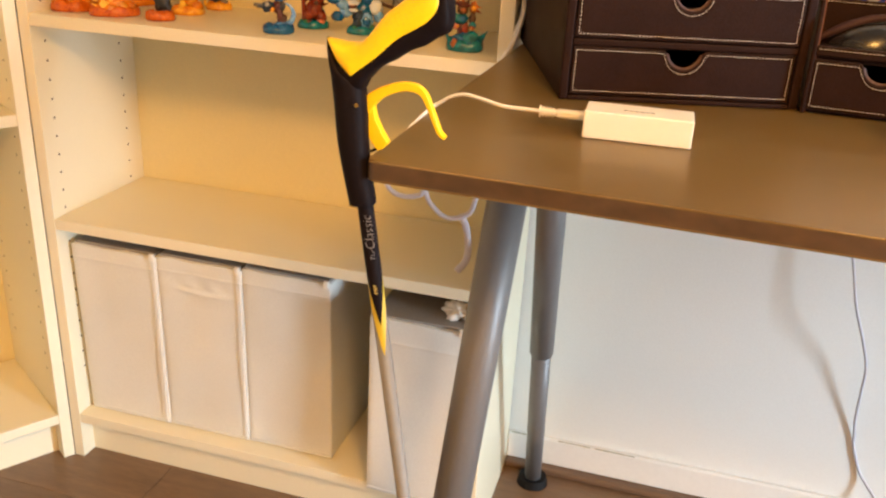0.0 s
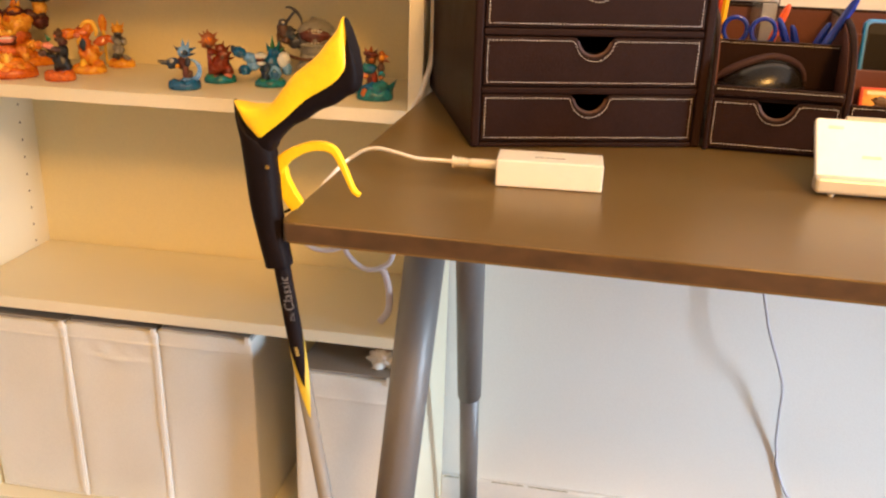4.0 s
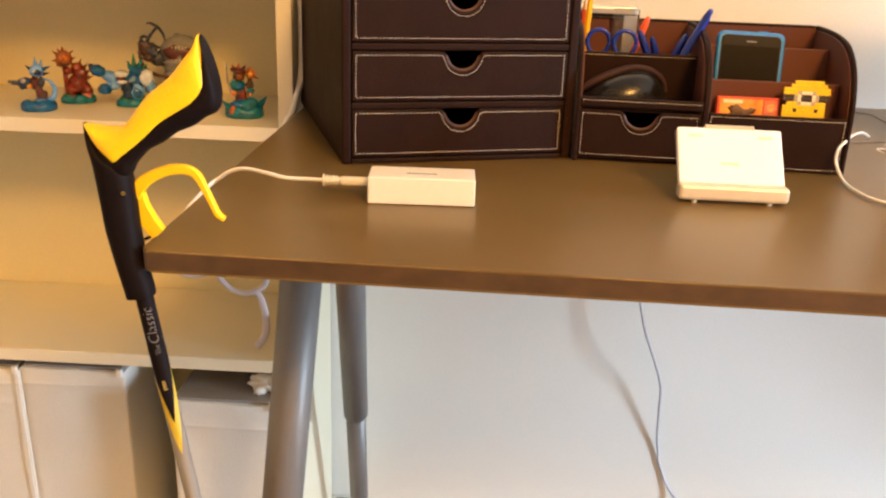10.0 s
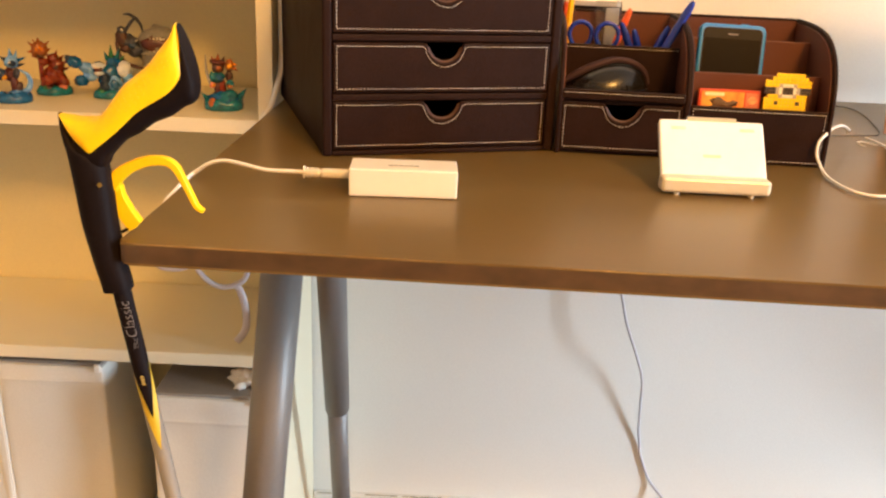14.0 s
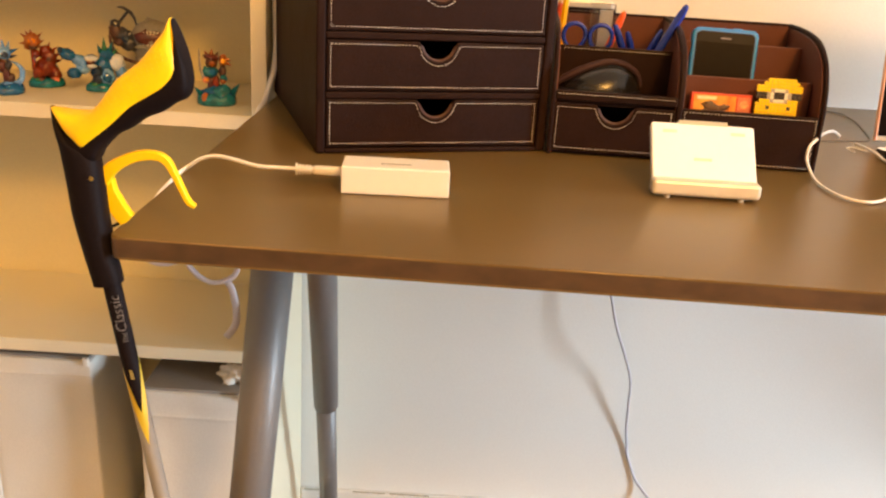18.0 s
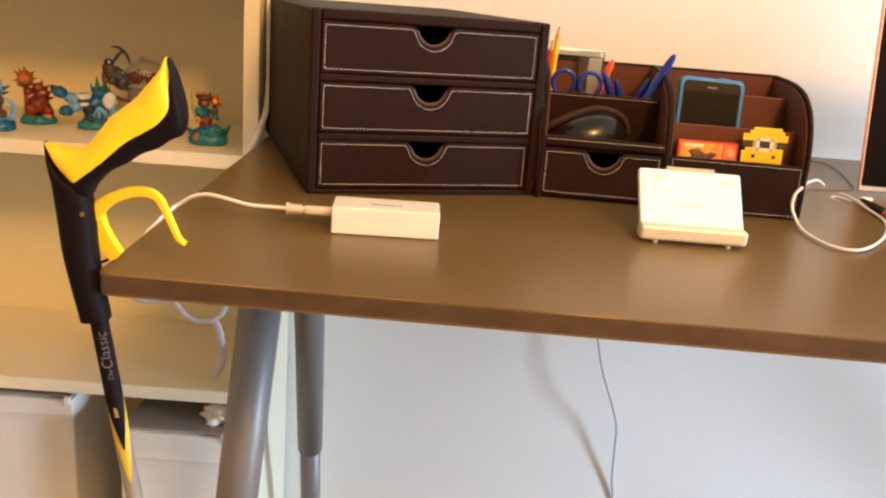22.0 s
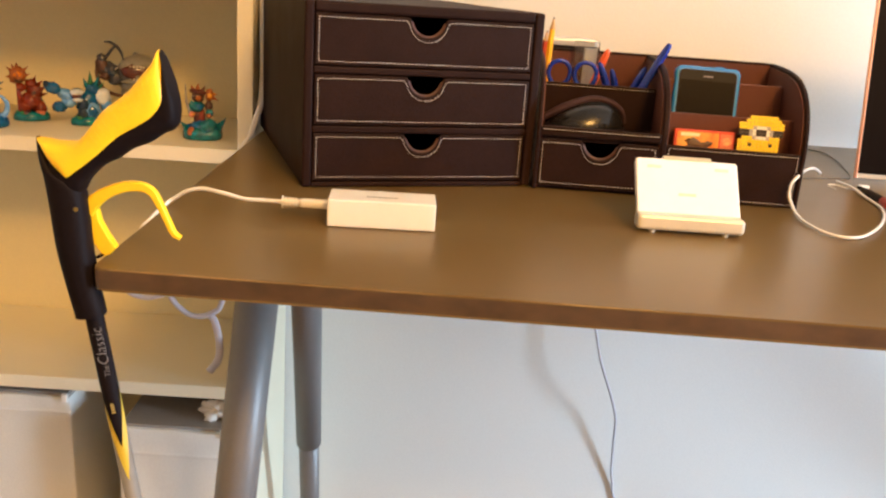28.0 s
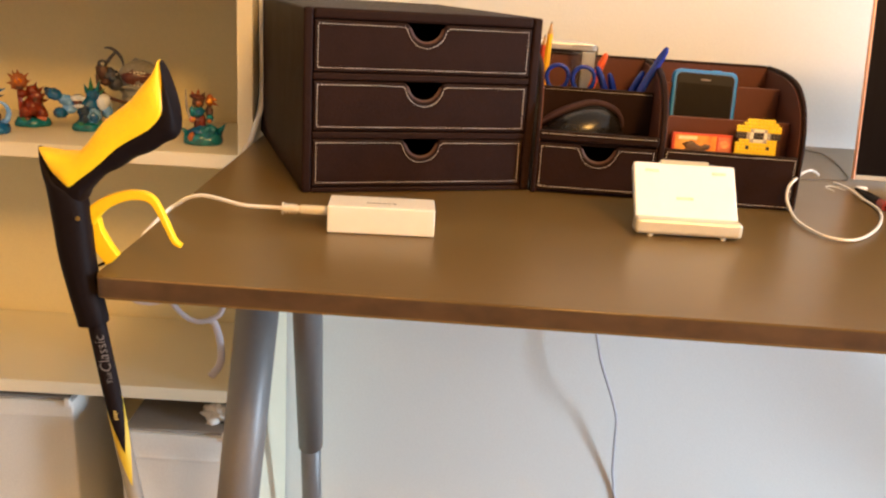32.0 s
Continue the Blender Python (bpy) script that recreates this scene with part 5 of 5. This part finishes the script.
figurine(-0.676, 0.632, 36, "orange flame-coloured grinning toy figurine on an orange base", "scarlet", "orange", (39, 25, 15),
         [(0, 2, 20, 28, 18, 12, "orange"), (-3, -6, 30, 10, 8, 13, "amber"), (-3, -13, 28, 4, 3, 10, "yellow"), (0, -2, 42, 15, 11, 10, "scarlet"), (0, -4, 58, 15, 12, 10, "maroon"), (0, -14, 59, 12, 4, 5.5, "pink"), (0, -17, 61, 10, 2, 1.5, "bone"), (0, -6, 67, 15, 11, 5, "amber"), (6, -12, 70, 3, 3, 3, "yellow"), (-8, -12, 70, 3, 3, 3, "yellow"),
          (-22, -6, 36, 9, 8, 8, "amber"), (-26, -9, 28, 6, 6, 6, "yellow"), (20, -6, 40, 9, 8, 10, "orange"), (24, -9, 32, 6, 6, 6, "amber"), (-14, -14, 18, 7, 5, 7, "yellow"), (12, -14, 16, 8, 5, 6, "amber"), (26, -4, 14, 9, 9, 8, "orange")],
         [(-12, 0, 68, -22, 0, 78, 4, "amber"), (12, 0, 68, 22, 0, 77, 4, "amber"), (-2, 0, 70, -3, 0, 80, 4, "orange"), (-26, 0, 38, -36, 0, 46, 4, "orange"), (26, 0, 44, 34, 0, 54, 4, "amber"), (-20, -8, 14, -34, -10, 20, 5, "amber")])
figurine(-0.725, 0.752, 36, "tall orange and brown toy figurine raising a flaming arm", "orange", "orange", (42, 26, 13),
         [(-4, 0, 26, 15, 14, 18, "orange"), (-24, -2, 22, 11, 11, 14, "orange"), (-14, 0, 48, 20, 16, 16, "scarlet"), (-12, -2, 68, 25, 18, 19, "amber"), (-12, -15, 68, 10, 5, 9, "yellow"), (-26, -8, 76, 8, 7, 8, "orange"), (2, -8, 76, 8, 7, 8, "orange"), (-14, -2, 87, 15, 13, 10, "maroon"), (-14, -9, 90, 9, 6, 5, "orange"),
          (10, 0, 82, 13, 10, 9, "maroon"), (23, -3, 71, 13, 12, 12, "maroon"), (25, -5, 93, 11, 10, 14, "amber"), (25, -5, 82, 9, 9, 6, "brown"), (26, -5, 107, 15, 13, 5, "black"), (25, -5, 116, 10, 9, 9, "orange"), (-37, -2, 80, 11, 10, 10, "maroon"), (-43, -6, 62, 10, 10, 12, "amber"), (14, -4, 12, 18, 14, 10, "orange"), (-28, -4, 12, 16, 14, 10, "orange"), (8, -12, 34, 8, 6, 8, "amber")],
         [(-14, 0, 94, -13, 0, 113, 8, "orange"), (-9, 0, 94, -4, 0, 106, 5, "amber"), (24, -5, 120, 21, -5, 141, 8, "scarlet"), (29, -5, 118, 33, -5, 131, 6, "orange"), (18, -5, 118, 14, -5, 128, 5, "orange")]
         + [(26 + 14 * math.cos(k * 0.7), -5 + 12 * math.sin(k * 0.7), 107, 26 + 18 * math.cos(k * 0.7), -5 + 16 * math.sin(k * 0.7), 109, 2.2, "slate") for k in range(9)])
figurine(-0.765, 0.705, 34, "orange and black winged toy figurine beside a taller one", "orange", "amber", (25, 18, 10),
         [(0, 0, 26, 11, 9, 16, "brown"), (4, 0, 48, 12, 9, 14, "black"), (-8, -4, 60, 9, 8, 7, "yellow"), (10, -4, 64, 11, 8, 8, "black", 20), (-2, -2, 76, 10, 8, 11, "orange"), (14, -4, 80, 7, 5, 12, "amber", 25), (2, -9, 64, 6, 3, 4, "pink")],
         [(-4, 0, 84, -10, 0, 102, 5, "scarlet"), (4, 0, 84, 4, 0, 96, 4, "orange")], [([(8, 0, 58), (20, -4, 66), (24, -4, 80), (18, -4, 92)], (3, 4, 3.4, 1.5), "amber")])
figurine(-0.592, 0.634, 33, "black toy figurine with an orange fist on a red orange base", "scarlet", "scarlet", (23, 18, 13),
         [(4, 0, 26, 12, 9, 16, "black"), (10, -2, 20, 7, 7, 10, "slate"), (6, 0, 44, 9, 8, 10, "black"), (8, 0, 57, 7, 6, 6, "maroon"), (4, -4, 62, 7, 5, 4, "brown"), (-6, -4, 47, 10, 6, 5, "brown", 10), (-14, -6, 53, 8, 5, 5, "pink", 10), (-26, -6, 54, 7.5, 7, 6.5, "orange"), (-10, -3, 38, 9, 5, 4, "black", 20), (-22, -4, 42, 6, 5, 5, "brown")],
         [(-10, 0, 60, -16, 0, 70, 4, "green"), (10, 0, 62, 15, 0, 70, 3, "scarlet"), (0, 0, 62, -4, 0, 69, 3, "scarlet")],
         [([(-30, -6, 57), (-33, -6, 61)], 1.5, "amber")])
figurine(-0.591, 0.712, 32, "orange crested toy figurine with fiery wings on an amber base", "amber", "orange", (27, 20, 12),
         [(2, 0, 28, 15, 12, 18, "orange"), (6, -8, 26, 8, 6, 12, "amber"), (-4, -3, 46, 10, 9, 14, "scarlet"), (-6, -11, 46, 5, 3, 9, "navy"), (-12, -6, 52, 3, 3, 8, "yellow", 15), (-6, -2, 64, 13, 9, 8, "scarlet"), (-14, -8, 60, 5, 4, 4, "pink"), (4, -3, 70, 8, 7, 10, "orange"), (22, -2, 50, 13, 5, 7, "scarlet", -20), (30, -2, 54, 7, 5, 6, "scarlet"), (-26, 0, 62, 13, 8, 8, "orange"), (-40, 0, 60, 9, 8, 9, "brown"), (14, -10, 16, 9, 7, 7, "orange"), (-8, -10, 16, 6, 5, 8, "yellow")],
         [(10, -2, 44, 20, -2, 36, 4, "amber"), (34, -2, 52, 40, -2, 46, 4, "scarlet"), (16, -6, 30, 26, -8, 36, 4, "amber"), (-8, -6, 60, -16, -8, 50, 3, "yellow")],
         [([(-8, -4, 72), (0, -4, 80), (10, -4, 79), (15, -4, 68), (14, -4, 58)], (2, 4, 4.5, 3.6, 1.6), "yellow"), ([(-14, -2, 66), (-4, -2, 74), (6, -2, 72)], 4, "red")])
figurine(-0.578, 0.790, 30, "black and silver toy figurine holding an orange blade", "amber", "orange", (22, 17, 12),
         [(-4, 0, 28, 9, 8, 12, "steel"), (-8, -4, 18, 6, 6, 7, "slate"), (8, -6, 16, 8, 5, 4, "steel", 30), (-4, 0, 44, 11, 8, 9, "slate"), (-4, -7, 42, 6, 4, 6, "steel"), (-12, -2, 46, 5, 5, 6, "steel"), (6, -3, 42, 5, 5, 7, "steel"), (-3, 0, 55, 7, 7, 5, "slate"), (-3, 0, 62, 9, 8, 8, "amber"), (-25, -4, 72, 6.5, 2.5, 14, "orange"), (-25, -6, 74, 3, 1.5, 9, "amber")],
         [(-8, 0, 66, -11, 0, 74, 3, "amber"), (-2, 0, 67, -2, 0, 77, 3.4, "yellow"), (4, 0, 66, 8, 0, 73, 3, "amber")], [([(-25, -4, 62), (-24, -4, 30), (-23, -4, 6)], (3.2, 2.4, 2), "yellow"), ([(-12, -2, 44), (-24, -4, 50)], 2.4, "steel")])

# ceiling lamp behind the camera
cl = thing("ceiling_lamp", pose(LAMP_X, LAMP_Y, 0), "round warm globe lamp hanging from the ceiling", "ceiling lamp")
part("canopy", lathe([(0.06, 2.41), (0.06, ROOM_Z - 0.001)], 20), WHITE_PAINT, cl)
part("rod", tube([(0, 0, LAMP_Z + 0.22), (0, 0, 2.412)], 0.008, 10, smooth_path=False), WHITE_PAINT, cl)
part("cap", lathe([(0.05, LAMP_Z + 0.198), (0.05, LAMP_Z + 0.222)], 20), WHITE_PAINT, cl)

# ------------------------------------------------------------------ floor planks
floor = structure("floor", block((ROOM_X0 - T, ROOM_Y0 - T, -0.10), (ROOM_X1 + T, WALL_Y + T, -0.0085), 0), STRIP, "brown wood-look laminate floor", "floor")
PWID, PLEN = 0.192, 1.285
plank_meshes = {}


def plank_mesh(length):
    """One plank of the given length; planks of one length share a mesh."""
    key = round(length, 3)
    if key not in plank_meshes:
        me = bpy.data.meshes.new("plank")
        pb = block((0, 0, -0.008), (key - 0.0008, PWID - 0.0008, 0), 0.0009, 1)
        pb.to_mesh(me)
        pb.free()
        me.materials.append(PLANK)
        plank_meshes[key] = me
    return plank_meshes[key]


r, y = 0, WALL_Y - 0.004 - PWID
while y > ROOM_Y0:
    x = ROOM_X0 - ((r * 0.43) % 1.0) * PLEN
    while x < ROOM_X1:
        x0, x1 = max(x, ROOM_X0), min(x + PLEN, ROOM_X1)
        if x1 - x0 > 0.02:
            p = new("plank", plank_mesh(x1 - x0))
            p.parent, p.location = floor, (x0, y, 0)
        x += PLEN
    y -= PWID
    r += 1
